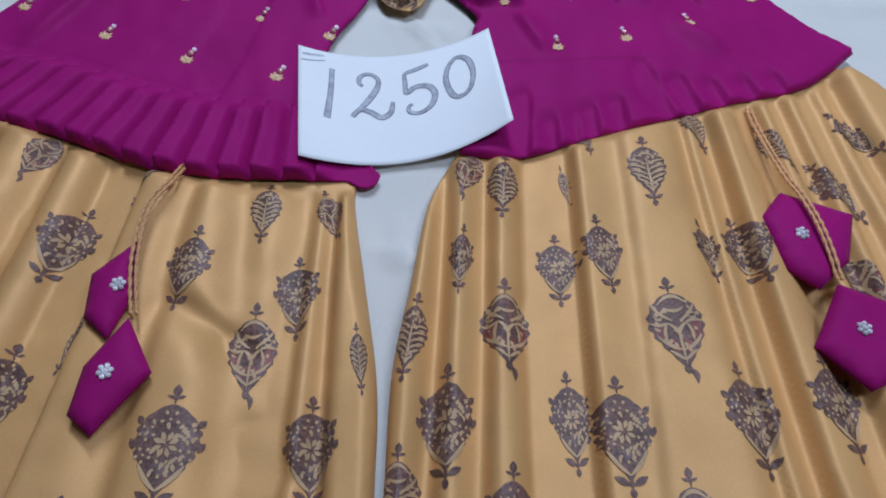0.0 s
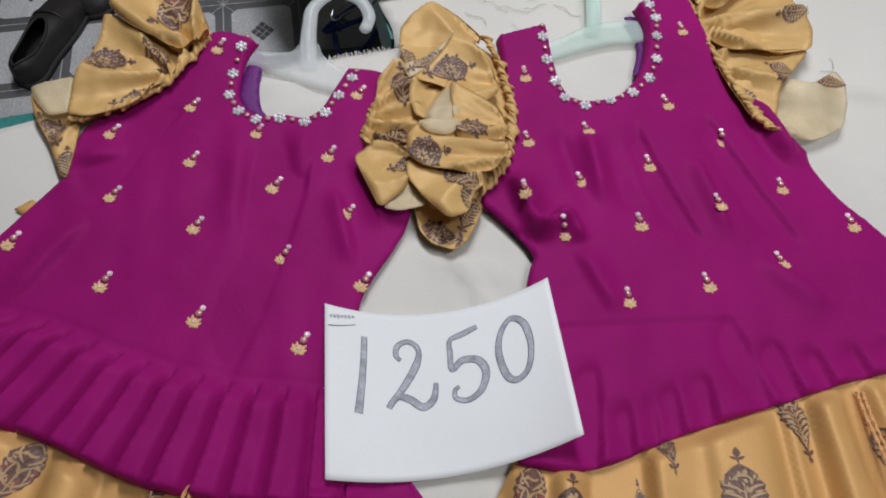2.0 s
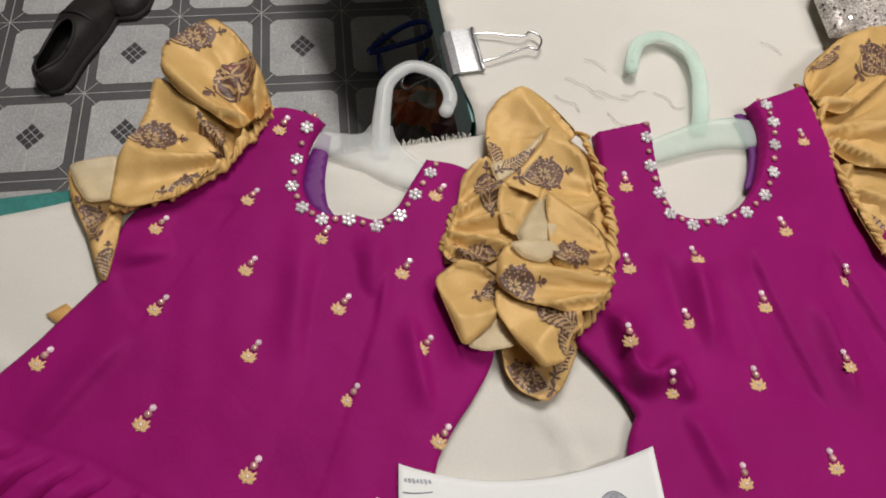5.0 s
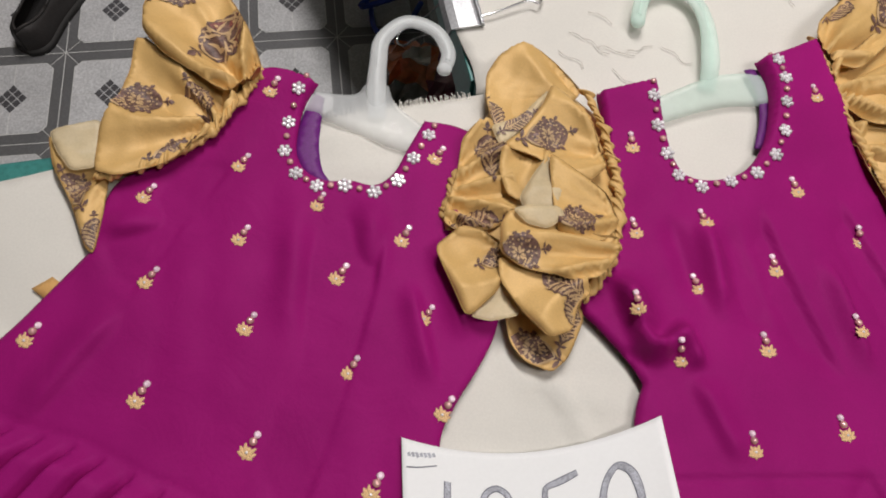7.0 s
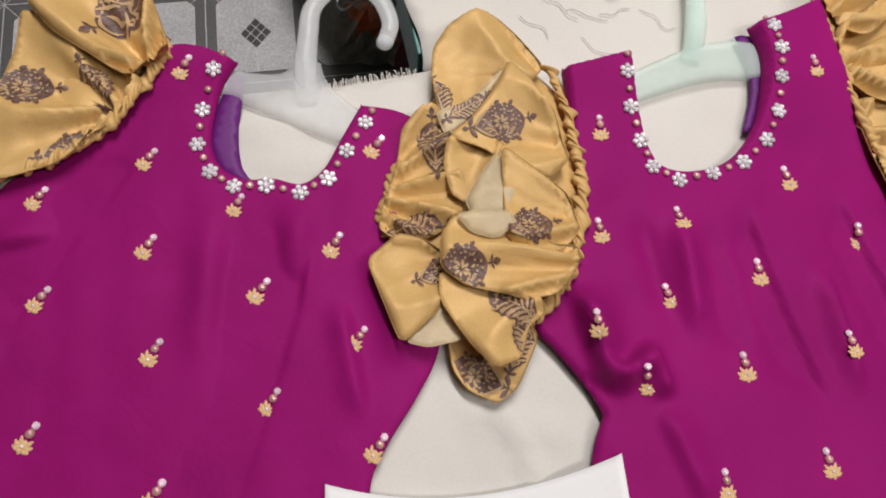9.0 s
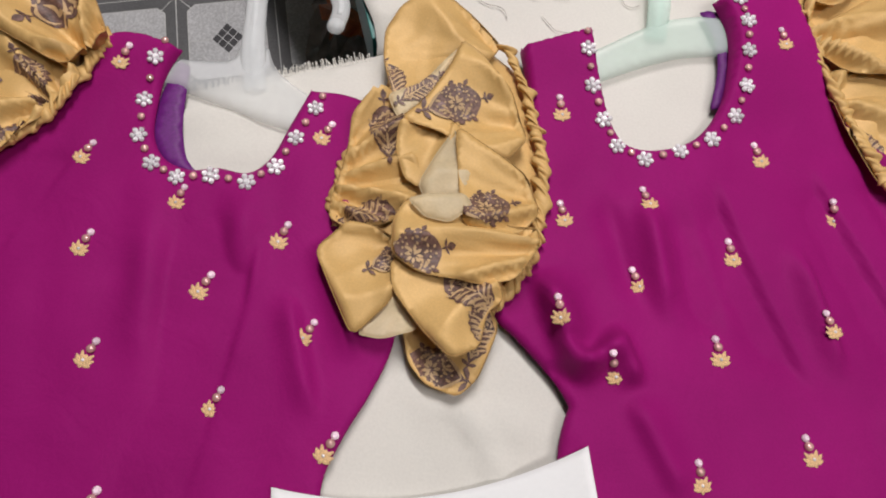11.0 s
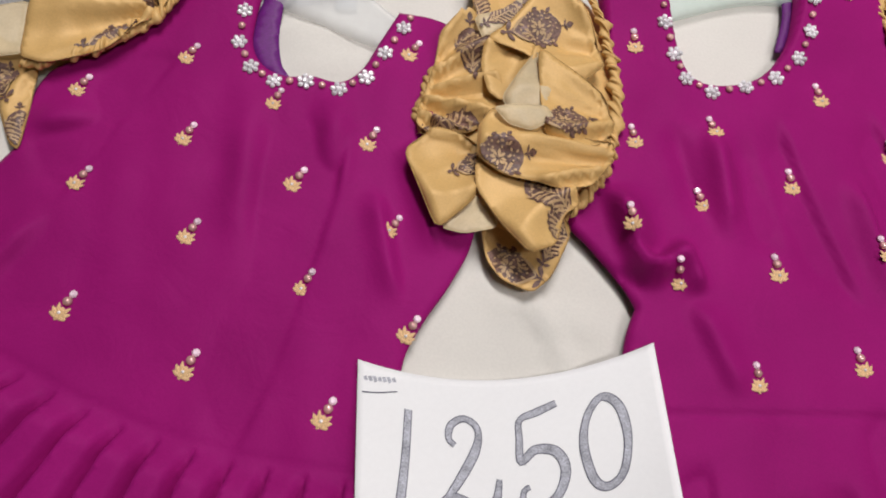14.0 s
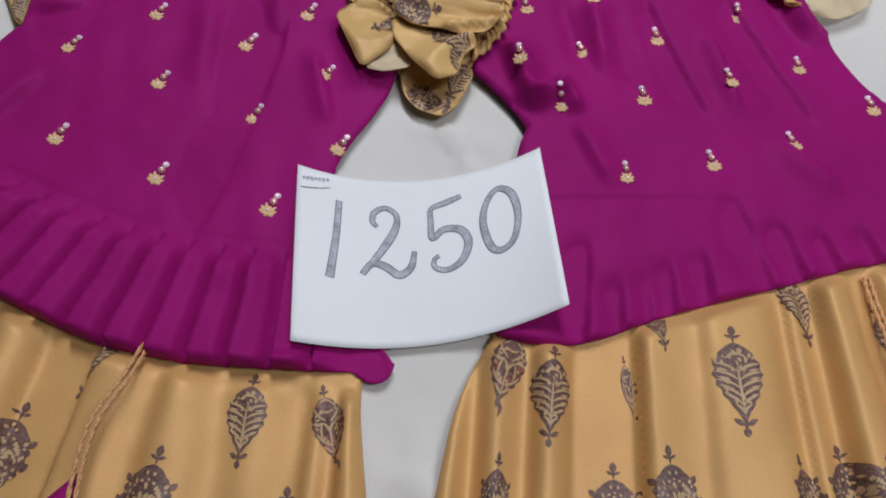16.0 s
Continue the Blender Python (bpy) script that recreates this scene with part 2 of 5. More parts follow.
class Cloth:
    """A flat-lying piece of cloth: outline, and height above the white sheet."""

    def __init__(self, outline, height, edge=0.010, low=0.004, drop=0.0035):
        self.outline, self.height, self.edge, self.low, self.drop = outline, height, edge, low, drop

    def z(self, x, y):
        p = np.stack([np.atleast_1d(x), np.atleast_1d(y)], -1).astype(float)
        d = np.where(inside(p, self.outline), edge_distance(p, self.outline), 0)
        f = np.sqrt(np.clip(d / self.edge, 0, 1))
        return C0 + self.low + (self.height(p[:, 0], p[:, 1]) - self.low) * (0.25 + 0.75 * f)

    def at(self, x, y, up=0.0):
        return Vector((x, y, float(self.z(x, y)[0]) + up))

    def build(self, name, mat, parent, step=0.006, lines=(), label=""):
        o = self.outline
        lo, hi = o.min(0), o.max(0)
        gx, gy = np.meshgrid(np.arange(lo[0], hi[0], step), np.arange(lo[1], hi[1], step * 0.87))
        gx = gx + (np.arange(gx.shape[0]) % 2)[:, None] * step / 2
        g = np.stack([gx.ravel(), gy.ravel()], -1)
        g = g[inside(g, o)]
        g = g[edge_distance(g, o) > 0.5 * step]
        extra, joins = np.zeros((0, 2)), []
        if len(lines):
            chosen = []
            count = 0
            for line in lines:
                ok = inside(line, o) & (edge_distance(line, o) > 0.0012)
                joins += [(count + k, count + k + 1) for k in range(int(ok.sum()) - 1) if ok[np.flatnonzero(ok)[k]:np.flatnonzero(ok)[k + 1] + 1].all()]
                chosen.append(line[ok])
                count += int(ok.sum())
            extra = np.concatenate(chosen)
            keep = np.ones(len(g), bool)
            for k in range(0, len(extra), 400):
                keep &= np.linalg.norm(g[:, None] - extra[None, k:k + 400], axis=2).min(1) > 0.0018
            g = g[keep]
        base = len(o) + len(g)
        joins = [(a + base, c + base) for a, c in joins]
        pts = np.concatenate([o, g, extra])
        n = len(o)
        from mathutils.geometry import delaunay_2d_cdt
        vs, _, fs, *_ = delaunay_2d_cdt([Vector(p) for p in pts], [(i, (i + 1) % n) for i in range(n)] + joins, [], 1, 1e-6)
        xy = np.array([tuple(v) for v in vs])
        zz = self.z(xy[:, 0], xy[:, 1])
        bm = bmesh.new()
        bv = [bm.verts.new((x, y, z)) for (x, y), z in zip(xy, zz)]
        for f in fs:
            try:
                bm.faces.new([bv[i] for i in f])
            except ValueError:
                pass
        rim = [e for e in bm.edges if e.is_boundary]
        res = bmesh.ops.extrude_edge_only(bm, edges=rim)
        for v in [q for q in res["geom"] if isinstance(q, bmesh.types.BMVert)]:
            v.co.z = max(C0 + 0.0006, v.co.z - self.drop)
        return part(name, bm, mat, parent, label)


def tube(pts, radius, sides=8, flat=1.0, taper=None):
    """A round or flattened bar along 3D points, as a bmesh."""
    p = [Vector(q) for q in pts]
    bm = bmesh.new()
    rings = []
    for i, q in enumerate(p):
        d = (p[min(i + 1, len(p) - 1)] - p[max(i - 1, 0)]).normalized()
        side = d.cross(Vector((0, 0, 1)))
        side = side.normalized() if side.length > 1e-4 else Vector((1, 0, 0))
        up = side.cross(d).normalized()
        r = radius * (taper[i] if taper is not None else 1)
        rings.append([bm.verts.new(q + side * (r * math.cos(a)) + up * (r * flat * math.sin(a))) for a in [2 * math.pi * k / sides for k in range(sides)]])
    for a, b in zip(rings, rings[1:]):
        for k in range(sides):
            bm.faces.new((a[k], a[(k + 1) % sides], b[(k + 1) % sides], b[k]))
    bm.faces.new(rings[0][::-1])
    bm.faces.new(rings[-1])
    return bm


def empty(name, x=0, y=0, z=0):
    ob = new(name)
    ob.empty_display_size = 0.02
    ob.location = (0, 0, 0)
    return ob


# ---- setting: room, floor, tables, sheet ----
FA = radians(12.8)
FX, FY = Vector((math.cos(FA), math.sin(FA), 0)), Vector((-math.sin(FA), math.cos(FA), 0))
F0 = Vector((-0.455, 1.515, FLOOR))
PX, PY = 0.173, 0.203


def room():
    fl = part("floor", box_bm(-2.6, 2.6, -2.2, 3.4, -0.08, FLOOR), BAND)
    tagged(fl, "charcoal and grey patterned tiled floor", "floor", kind="structure")
    for n, b in (("wall_north", (-2.7, 2.7, 3.4, 3.5)), ("wall_south", (-2.7, 2.7, -2.3, -2.2)), ("wall_west", (-2.7, -2.6, -2.2, 3.4)), ("wall_east", (2.6, 2.7, -2.2, 3.4))):
        tagged(part(n, box_bm(*b, -0.08, CEIL), WALL), "plain beige painted wall", "wall", kind="structure")
    tagged(part("ceiling", box_bm(-2.7, 2.7, -2.3, 3.5, CEIL, CEIL + 0.1), CEILING), "plain white painted ceiling", "ceiling", kind="structure")
    return fl


floor_ob = room()

TA = radians(17)
TX, TY = Vector((math.cos(TA), math.sin(TA), 0)), Vector((-math.sin(TA), math.cos(TA), 0))
TC = Vector((-0.088, 0.912, 0))
TABLE = Matrix(((TX.x, TY.x, 0, TC.x), (TX.y, TY.y, 0, TC.y), (0, 0, 1, 0), (0, 0, 0, 1)))


def tables():
    for nm, (u0, u1, v0, v1) in (("low_table", (-1.1, 1.15, -1.25, -0.004)), ("side_table", (0.004, 1.15, 0.0, 0.95))):
        t = empty(nm)
        part("table_top", box_bm(u0, u1, v0, v1, TOP - 0.03, TOP - 0.002, 0.004, TABLE), TEAL, t, "teal plastic-covered top")
        for u in (u0 + 0.06, u1 - 0.06):
            for v in (v0 + 0.06, v1 - 0.06):
                part("table_leg", box_bm(u - 0.025, u + 0.025, v - 0.025, v + 0.025, FLOOR, TOP - 0.03, 0.004, TABLE), WOOD, t)
        if nm == "side_table":
            part("valance", box_bm(u0 - 0.004, u0 + 0.002, v0 + 0.02, v1, TOP - 0.075, TOP - 0.004, 0.001, TABLE), TEAL, t, "teal plastic cover hanging over the edge")
        tagged(t, "low table with a teal plastic cover under a white sheet", "table")


tables()


def white_sheet():
    """An L-shaped white cotton sheet over both tables, with creases and a frayed edge."""
    runs = [[(-1.1, -0.045), (-0.5, -0.030), (-0.3, -0.012), (0.0, -0.002)], [(0.0, 0.0), (0.004, 0.03), (-0.004, 0.12), (0.002, 0.4), (-0.002, 0.95)],
            [(1.15, 0.95)], [(1.15, -1.25)], [(-1.1, -1.25)]]
    o = corners_through(runs, 0.012)
    w = np.array([tuple((TABLE @ Vector((u, v, 0))).xy) for u, v in o])

    def h(x, y):
        z = 0.0012 * wobble(x, y, 0.16, 3) + 0.0006 * wobble(x, y, 0.05, 4)
        z = z + fold(x, y, (-0.02, 0.66), (0.03, 0.58), 0.006, 0.003, 0.003) + fold(x, y, (-0.045, 0.64), (0.05, 0.63), 0.004, 0.008, 0.0022)
        z = z + fold(x, y, (-0.03, 0.35), (0.02, 0.345), 0.004, 0.007, 0.003) + fold(x, y, (-0.01, 0.4), (0.012, 0.26), 0.008, 0.004, 0.002)
        z = z + fold(x, y, (0.36, 0.9), (0.62, 0.84), 0.006, 0.010, 0.004) + fold(x, y, (0.40, 0.78), (0.66, 0.72), 0.005, 0.010, 0.004)
        z = z + fold(x, y, (0.42, 0.70), (0.60, 0.70), 0.010, 0.004, 0.003) + fold(x, y, (-0.62, 0.70), (-0.40, 0.60), 0.008, 0.004, 0.003)
        z = z + fold(x, y, (-0.25, 0.835), (-0.14, 0.848), 0.008, 0.003, 0.003) + fold(x, y, (-0.23, 0.815), (-0.12, 0.815), 0.003, 0.007, 0.0025)
        return z
    lo, hi = w.min(0), w.max(0)
    gx, gy = np.meshgrid(np.arange(-0.75, 0.85, 0.011), np.arange(-0.25, 1.35, 0.011))
    g = np.stack([gx.ravel(), gy.ravel()], -1)
    g = g[inside(g, w)]
    g = g[edge_distance(g, w) > 0.006]
    from mathutils.geometry import delaunay_2d_cdt
    pts = np.concatenate([w, g])
    n = len(w)
    vs, _, fs, *_ = delaunay_2d_cdt([Vector(p) for p in pts], [(i, (i + 1) % n) for i in range(n)], [], 1, 1e-6)
    xy = np.array([tuple(v) for v in vs])
    zz = C0 - 0.0012 + np.maximum(h(xy[:, 0], xy[:, 1]), -0.0015)
    bm = bmesh.new()
    bv = [bm.verts.new((x, y, z)) for (x, y), z in zip(xy, zz)]
    for f in fs:
        try:
            bm.faces.new([bv[i] for i in f])
        except ValueError:
            pass
    res = bmesh.ops.extrude_edge_only(bm, edges=[e for e in bm.edges if e.is_boundary])
    for v in [q for q in res["geom"] if isinstance(q, bmesh.types.BMVert)]:
        v.co.z = TOP - 0.0005
    thing = part("table_sheet", bm, SHEET)
    tagged(thing, "creased white cotton sheet with a frayed edge on the tables", "sheet")
    r = random.Random(5)
    bm = bmesh.new()
    for k in range(150):
        u = -0.17 + 0.165 * k / 150
        a = TABLE @ Vector((u, -0.006 + 0.05 * max(0, -u - 0.1) * -1, C0 - 0.001))
        tip = a + TY * r.uniform(0.006, 0.011) + TX * r.uniform(-0.002, 0.002) + Vector((0, 0, r.uniform(-0.002, 0.001)))
        wd = TX * 0.0006
        q = [bm.verts.new(c) for c in (a - wd, a + wd, tip + wd * 0.6, tip - wd * 0.6, (a + tip) / 2 + Vector((0, 0, 0.0012)))]
        for i, j in ((0, 1), (1, 2), (2, 3), (3, 0)):
            bm.faces.new((q[i], q[j], q[4]))
    part("fringe", bm, SHEET, thing, "short frayed white threads", smooth=False)
    return thing


white_sheet()


# ---- printed and sewn ornaments ----
def leaf(p0, p1, w, n=5, bend=0.0, blunt=1.0):
    """A leaf from p0 to p1 as rows of left and right points."""
    a, b = np.array(p0, float), np.array(p1, float)
    d = b - a
    s = np.array((-d[1], d[0])) / max(np.linalg.norm(d), 1e-9)
    rows = []
    for k in range(n + 1):
        t = k / n
        c = a + d * t + s * bend * 4 * t * (1 - t)
        ww = 1.38 * w * math.sin(math.pi * (0.03 + 0.94 * t)) ** blunt
        rows.append((c - s * ww / 2, c + s * ww / 2))
    return rows


def print_motif(kind):
    """A block-printed sprig, one unit high and centred, as (ink, rows): 0 mauve, 1 slate, 2 maroon, 3 bare cloth between."""
    out = []
    add = lambda ink, p0, p1, w, *a, **k: out.append((ink, leaf(p0, p1, w * 1.45 if ink == 3 else w, *a, **k)))
    add(0, (0, 0.33), (0, 0.44), 0.02, 2)
    add(0, (0, 0.40), (0.0, 0.50), 0.055, 4)
    for sx in (-1, 1):
        add(0, (0.0, 0.385), (sx * 0.075, 0.410), 0.022, 3)
    # the pear-shaped body with a scalloped edge
    ys = np.linspace(0.335, -0.36, 30)
    wide = np.interp(ys, (-0.36, -0.25, -0.15, -0.05, 0.05, 0.15, 0.24, 0.30, 0.335), (0.012, 0.095, 0.170, 0.222, 0.245, 0.230, 0.170, 0.110, 0.02))
    if kind == 2:
        wide = wide * 0.88
    wide = wide * (1 + 0.06 * np.sin(np.arange(30) * 1.55 + kind))
    for c in range(8):
        out.append((0, [(np.array((w * (c / 4 - 1), y)), np.array((w * ((c + 1) / 4 - 1), y))) for y, w in zip(ys, wide)]))
    r = random.Random(40 + kind)
    for k in range(26):
        y0 = r.uniform(-0.24, 0.24)
        w0 = float(np.interp(-y0, -ys, wide)) * 0.86
        x0, a, ln = r.uniform(-w0, w0), r.uniform(0.5, 2.6), r.uniform(0.030, 0.065)
        add(3, (x0, y0), (x0 + ln * math.cos(a), y0 + ln * math.sin(a)), r.uniform(0.012, 0.022), 3, bend=r.uniform(-0.008, 0.008))
    if kind == 0:      # bud with veins, red flanks and a curled tail
        add(3, (-0.135, 0.225), (0.135, 0.225), 0.018, 8, bend=0.080, blunt=0.5)
        add(3, (-0.09, 0.195), (0.09, 0.195), 0.016, 7, bend=-0.035, blunt=0.5)
        add(3, (0, 0.035), (0, -0.33), 0.013, 6)
        for sx in (-1, 1):
            add(2, (sx * 0.185, 0.075), (sx * 0.135, -0.115), 0.062, 5, blunt=0.5)
            add(2, (sx * 0.050, -0.10), (sx * 0.060, -0.235), 0.050, 5, blunt=0.5)
            add(3, (0, -0.20), (sx * 0.195, -0.06), 0.016, 6, bend=-0.025 * sx, blunt=0.5)
            add(3, (0, -0.29), (sx * 0.120, -0.20), 0.014, 5, blunt=0.5)
            add(3, (0, -0.07), (sx * 0.085, 0.05), 0.017, 6, bend=0.02 * sx, blunt=0.5)
            add(3, (sx * 0.085, 0.05), (sx * 0.115, -0.12), 0.015, 6, bend=0.02 * sx, blunt=0.5)
            add(3, (sx * 0.08, 0.05), (sx * 0.23, 0.06), 0.016, 5, bend=0.02, blunt=0.5)
            add(3, (sx * 0.03, 0.07), (sx * 0.19, 0.225), 0.015, 6, bend=-0.02 * sx, blunt=0.5)
            add(3, (sx * 0.115, 0.105), (sx * 0.190, 0.125), 0.012, 5, bend=0.03, blunt=0.5)
            add(3, (sx * 0.115, 0.105), (sx * 0.190, 0.125), 0.012, 5, bend=-0.025, blunt=0.5)
        add(0, (0, -0.32), (0, -0.41), 0.050, 4)
        add(0, (0, -0.36), (0.05, -0.50), 0.038, 5, bend=0.03)
    elif kind == 1:    # bush of round flowers
        for k in range(8):
            a = 2 * math.pi * (k + 0.5) / 8
            add(3, (0.028 * math.cos(a), 0.02 + 0.028 * math.sin(a)), (0.105 * math.cos(a), 0.02 + 0.105 * math.sin(a)), 0.019, 4)
        for cx, cy, r, ink in ((0.155, 0.105, 0.052, 1), (-0.155, 0.105, 0.052, 1), (0.15, -0.065, 0.050, 0), (-0.15, -0.065, 0.050, 0), (0, 0.215, 0.060, 0), (0, -0.16, 0.058, 1)):
            for k in range(5):
                a = 2 * math.pi * (k + 0.25) / 5
                add(ink, (cx, cy), (cx + r * math.cos(a), cy + r * math.sin(a)), 0.040, 4)
                b = a + 0.62
                add(3, (cx + 0.75 * r * math.cos(b), cy + 0.75 * r * math.sin(b)), (cx + 1.35 * r * math.cos(b), cy + 1.35 * r * math.sin(b)), 0.014, 3)
            add(3, (cx - 0.012, cy), (cx + 0.012, cy), 0.012, 3)
        for sx in (-1, 1):
            add(3, (0, -0.325), (sx * 0.17, -0.13), 0.018, 6, bend=-0.015 * sx, blunt=0.5)
            add(0, (sx * 0.015, -0.40), (sx * 0.140, -0.335), 0.045, 4)
            add(0, (sx * 0.20, 0.17), (sx * 0.255, 0.235), 0.04, 4)
            add(0, (sx * 0.235, -0.02), (sx * 0.275, 0.06), 0.035, 4)
        add(0, (0, -0.33), (0, -0.44), 0.026, 3)
        add(0, (0, -0.42), (0, -0.50), 0.045, 3)
    else:              # leaf with a spine and slanting ribs
        add(3, (0, 0.15), (0, -0.34), 0.013, 8)
        add(3, (-0.11, 0.18), (0.11, 0.18), 0.015, 7, bend=0.055, blunt=0.5)
        for sx in (-1, 1):
            for k in range(6):
                y0 = 0.10 - 0.075 * k
                e = (0.20, 0.205, 0.20, 0.165, 0.12, 0.07)[k]
                add(3, (sx * 0.008, y0 - 0.03), (sx * e, y0 + 0.045), 0.013, 5, bend=0.018 * sx, blunt=0.5)
                if k < 4:
                    add(3, (sx * e * 0.45, y0 - 0.025), (sx * e * 0.95, y0 - 0.005), 0.011, 4)
            add(0, (sx * 0.01, -0.40), (sx * 0.10, -0.35), 0.035, 3)
        add(0, (0, -0.33), (0, -0.44), 0.026, 3)
        add(0, (0, -0.42), (0, -0.50), 0.05, 3)
    return out


MOTIFS = [print_motif(k) for k in range(3)]
LAYER = (0.00016, 0.00020, 0.00016, 0.00040)


def stamp(place, kind, size, parent, squeeze=1.0, name="printed_motif", clip=None):
    """Lays a printed motif on a surface; place((x, y) arrays in metres) gives the points there."""
    flat, faces, idx, up = [], [], [], []
    for q, (ink, rows) in enumerate(MOTIFS[kind]):
        base = len(flat)
        for l, r in rows:
            flat += [l, (l + r) / 2, r]
            up += [(0.0 if q < 12 else LAYER[ink]) + 0.000002 * q] * 3
        for k in range(len(rows) - 1):
            for c in (0, 1):
                a = base + 3 * k + c
                faces.append((a, a + 1, a + 4, a + 3))
                idx.append(ink)
    flat = np.array(flat) * size * np.array((squeeze, 1))
    pts, ok = place(flat[:, 0], flat[:, 1])
    pts[:, 2] += np.array(up)
    if not ok.all():
        keep = [i for i, f in enumerate(faces) if all(ok[v] for v in f)]
        faces, idx = [faces[i] for i in keep], [idx[i] for i in keep]
        if not faces:
            return None
    return link_mesh(name, pts, faces, [MAUVE, SLATE, MAROON, BARE], parent, idx=idx)


def on_cloth(cloth, cx, cy, turn, up=0.0005, covers=()):
    c, s = math.cos(radians(turn)), math.sin(radians(turn))

    def place(x, y):
        X, Y = cx + x * c - y * s, cy + x * s + y * c
        p = np.stack([X, Y], -1)
        ok = inside(p, cloth.outline)
        return np.stack([X, Y, cloth.z(X, Y) + up], -1), ok
    return place


def round_bead(r, squash=0.8):
    bm = bmesh.new()
    bmesh.ops.create_icosphere(bm, subdivisions=2, radius=r)
    bmesh.ops.scale(bm, vec=(1, 1, squash), verts=bm.verts)
    me = bpy.data.meshes.new("bead")
    bm.to_mesh(me)
    bm.free()
    me.polygons.foreach_set("use_smooth", [True] * len(me.polygons))
    return me


def faceted_stone(r, h):
    bm = bmesh.new()
    n = 8
    rings = []
    for rr, z in ((r, 0), (r, h * 0.35), (r * 0.55, h)):
        rings.append([bm.verts.new((rr * math.cos(2 * math.pi * k / n), rr * math.sin(2 * math.pi * k / n), z)) for k in range(n)])
    for a, b in zip(rings, rings[1:]):
        for k in range(n):
            bm.faces.new((a[k], a[(k + 1) % n], b[(k + 1) % n], b[k]))
    bm.faces.new(rings[-1])
    me = bpy.data.meshes.new("stone")
    bm.to_mesh(me)
    bm.free()
    return me


def with_mat(me, mat):
    me.materials.append(mat)
    return me


PEARL_ME = with_mat(round_bead(0.0033), PEARL)
SMALL_PEARL_ME = with_mat(round_bead(0.0027), PEARL)
PINK_ME = with_mat(faceted_stone(0.0029, 0.0024), PINKSTONE)
BEAD_ME = with_mat(round_bead(0.0012), STONE)
WHITE_ME = with_mat(faceted_stone(0.0023, 0.0022), STONE)


def sprig_mesh():
    """Satin-stitched leaves of a sprig, pointing up, about 14 mm wide."""
    bm = bmesh.new()
    hub = (0, -0.0042)
    spec = [(hub, (0.0, 0.0036), 0.0040), ((0, -0.0020), (0.0, -0.0066), 0.0036)]
    for sx in (-1, 1):
        spec += [(hub, (sx * 0.0046, 0.0050), 0.0036), (hub, (sx * 0.0070, 0.0012), 0.0036), (hub, (sx * 0.0066, -0.0030), 0.0034)]
    for p0, p1, w in spec:
        rows = leaf(p0, p1, w / 1.55, 6, blunt=0.6)
        vs = []
        for k, (l, r) in enumerate(rows):
            m = (l + r) / 2
            hgt = 0.0012 * math.sin(math.pi * (0.1 + 0.8 * k / 6))
            vs.append([bm.verts.new((l[0], l[1], 0)), bm.verts.new((m[0], m[1], hgt)), bm.verts.new((r[0], r[1], 0))])
        for a, b in zip(vs, vs[1:]):
            bm.faces.new((a[0], a[1], b[1], b[0]))
            bm.faces.new((a[1], a[2], b[2], b[1]))
    bmesh.ops.remove_doubles(bm, verts=bm.verts, dist=0.0006)
    me = bpy.data.meshes.new("sprig")
    bm.to_mesh(me)
    bm.free()
    me.materials.append(THREAD)
    me.polygons.foreach_set("use_smooth", [True] * len(me.polygons))
    return me


SPRIG_ME = sprig_mesh()


def child(name, me, parent, loc, turn=0.0, scale=1.0, tilt=(0, 0)):
    ob = new(name, me)
    ob.parent = parent
    ob.matrix_basis = Matrix.LocRotScale(loc, Euler((tilt[0], tilt[1], radians(turn))), (scale,) * 3)
    return ob


def surface_tilt(cloth, x, y):
    e = 0.004
    z = cloth.z(np.array([x - e, x + e, x, x]), np.array([y, y, y - e, y + e]))
    return math.atan2(z[3] - z[2], 2 * e), -math.atan2(z[1] - z[0], 2 * e)


def sprig(cloth, parent, x, y, turn, size=1.0):
    """Embroidered gold sprig with a copper pearl and a pink stone above it."""
    tl = tuple(0.5 * a for a in surface_tilt(cloth, x, y))
    s = child("embroidered_sprig", SPRIG_ME, parent, cloth.at(x, y, 0.0004), turn, size, tl)
    d = Vector((-math.sin(radians(turn)), math.cos(radians(turn))))
    child("centre_bead", BEAD_ME, s, (0, -0.0008, 0.0010))
    for nm, me, k in (("pearl", PEARL_ME, 0.0082), ("rhinestone", PINK_ME, 0.0141)):
        px, py = x + d.x * k * size, y + d.y * k * size
        w = cloth.at(px, py, 0.0012 if nm == "pearl" else 0.0004)
        ob = new(nm, me)
        ob.parent = s
        ob.matrix_basis = s.matrix_basis.inverted() @ Matrix.LocRotScale(w, Euler((tl[0], tl[1], 0)), (size,) * 3)


def stone_flower(parent, at, turn=0.0, size=1.0, tilt=(0, 0), name="crystal_flower"):
    f = child(name, WHITE_ME, parent, at, turn, size, tilt)
    for k in range(6):
        a = 2 * math.pi * k / 6
        child("crystal_petal", WHITE_ME, f, (0.0040 * math.cos(a), 0.0040 * math.sin(a), -0.0001), 60 * k, 0.80)
    return f


# ---- the two tops ----
PAP = [Vector((-0.121, 0.583)), Vector((0.074, 0.615)), Vector((0.094, 0.471)), Vector((-0.100, 0.433))]


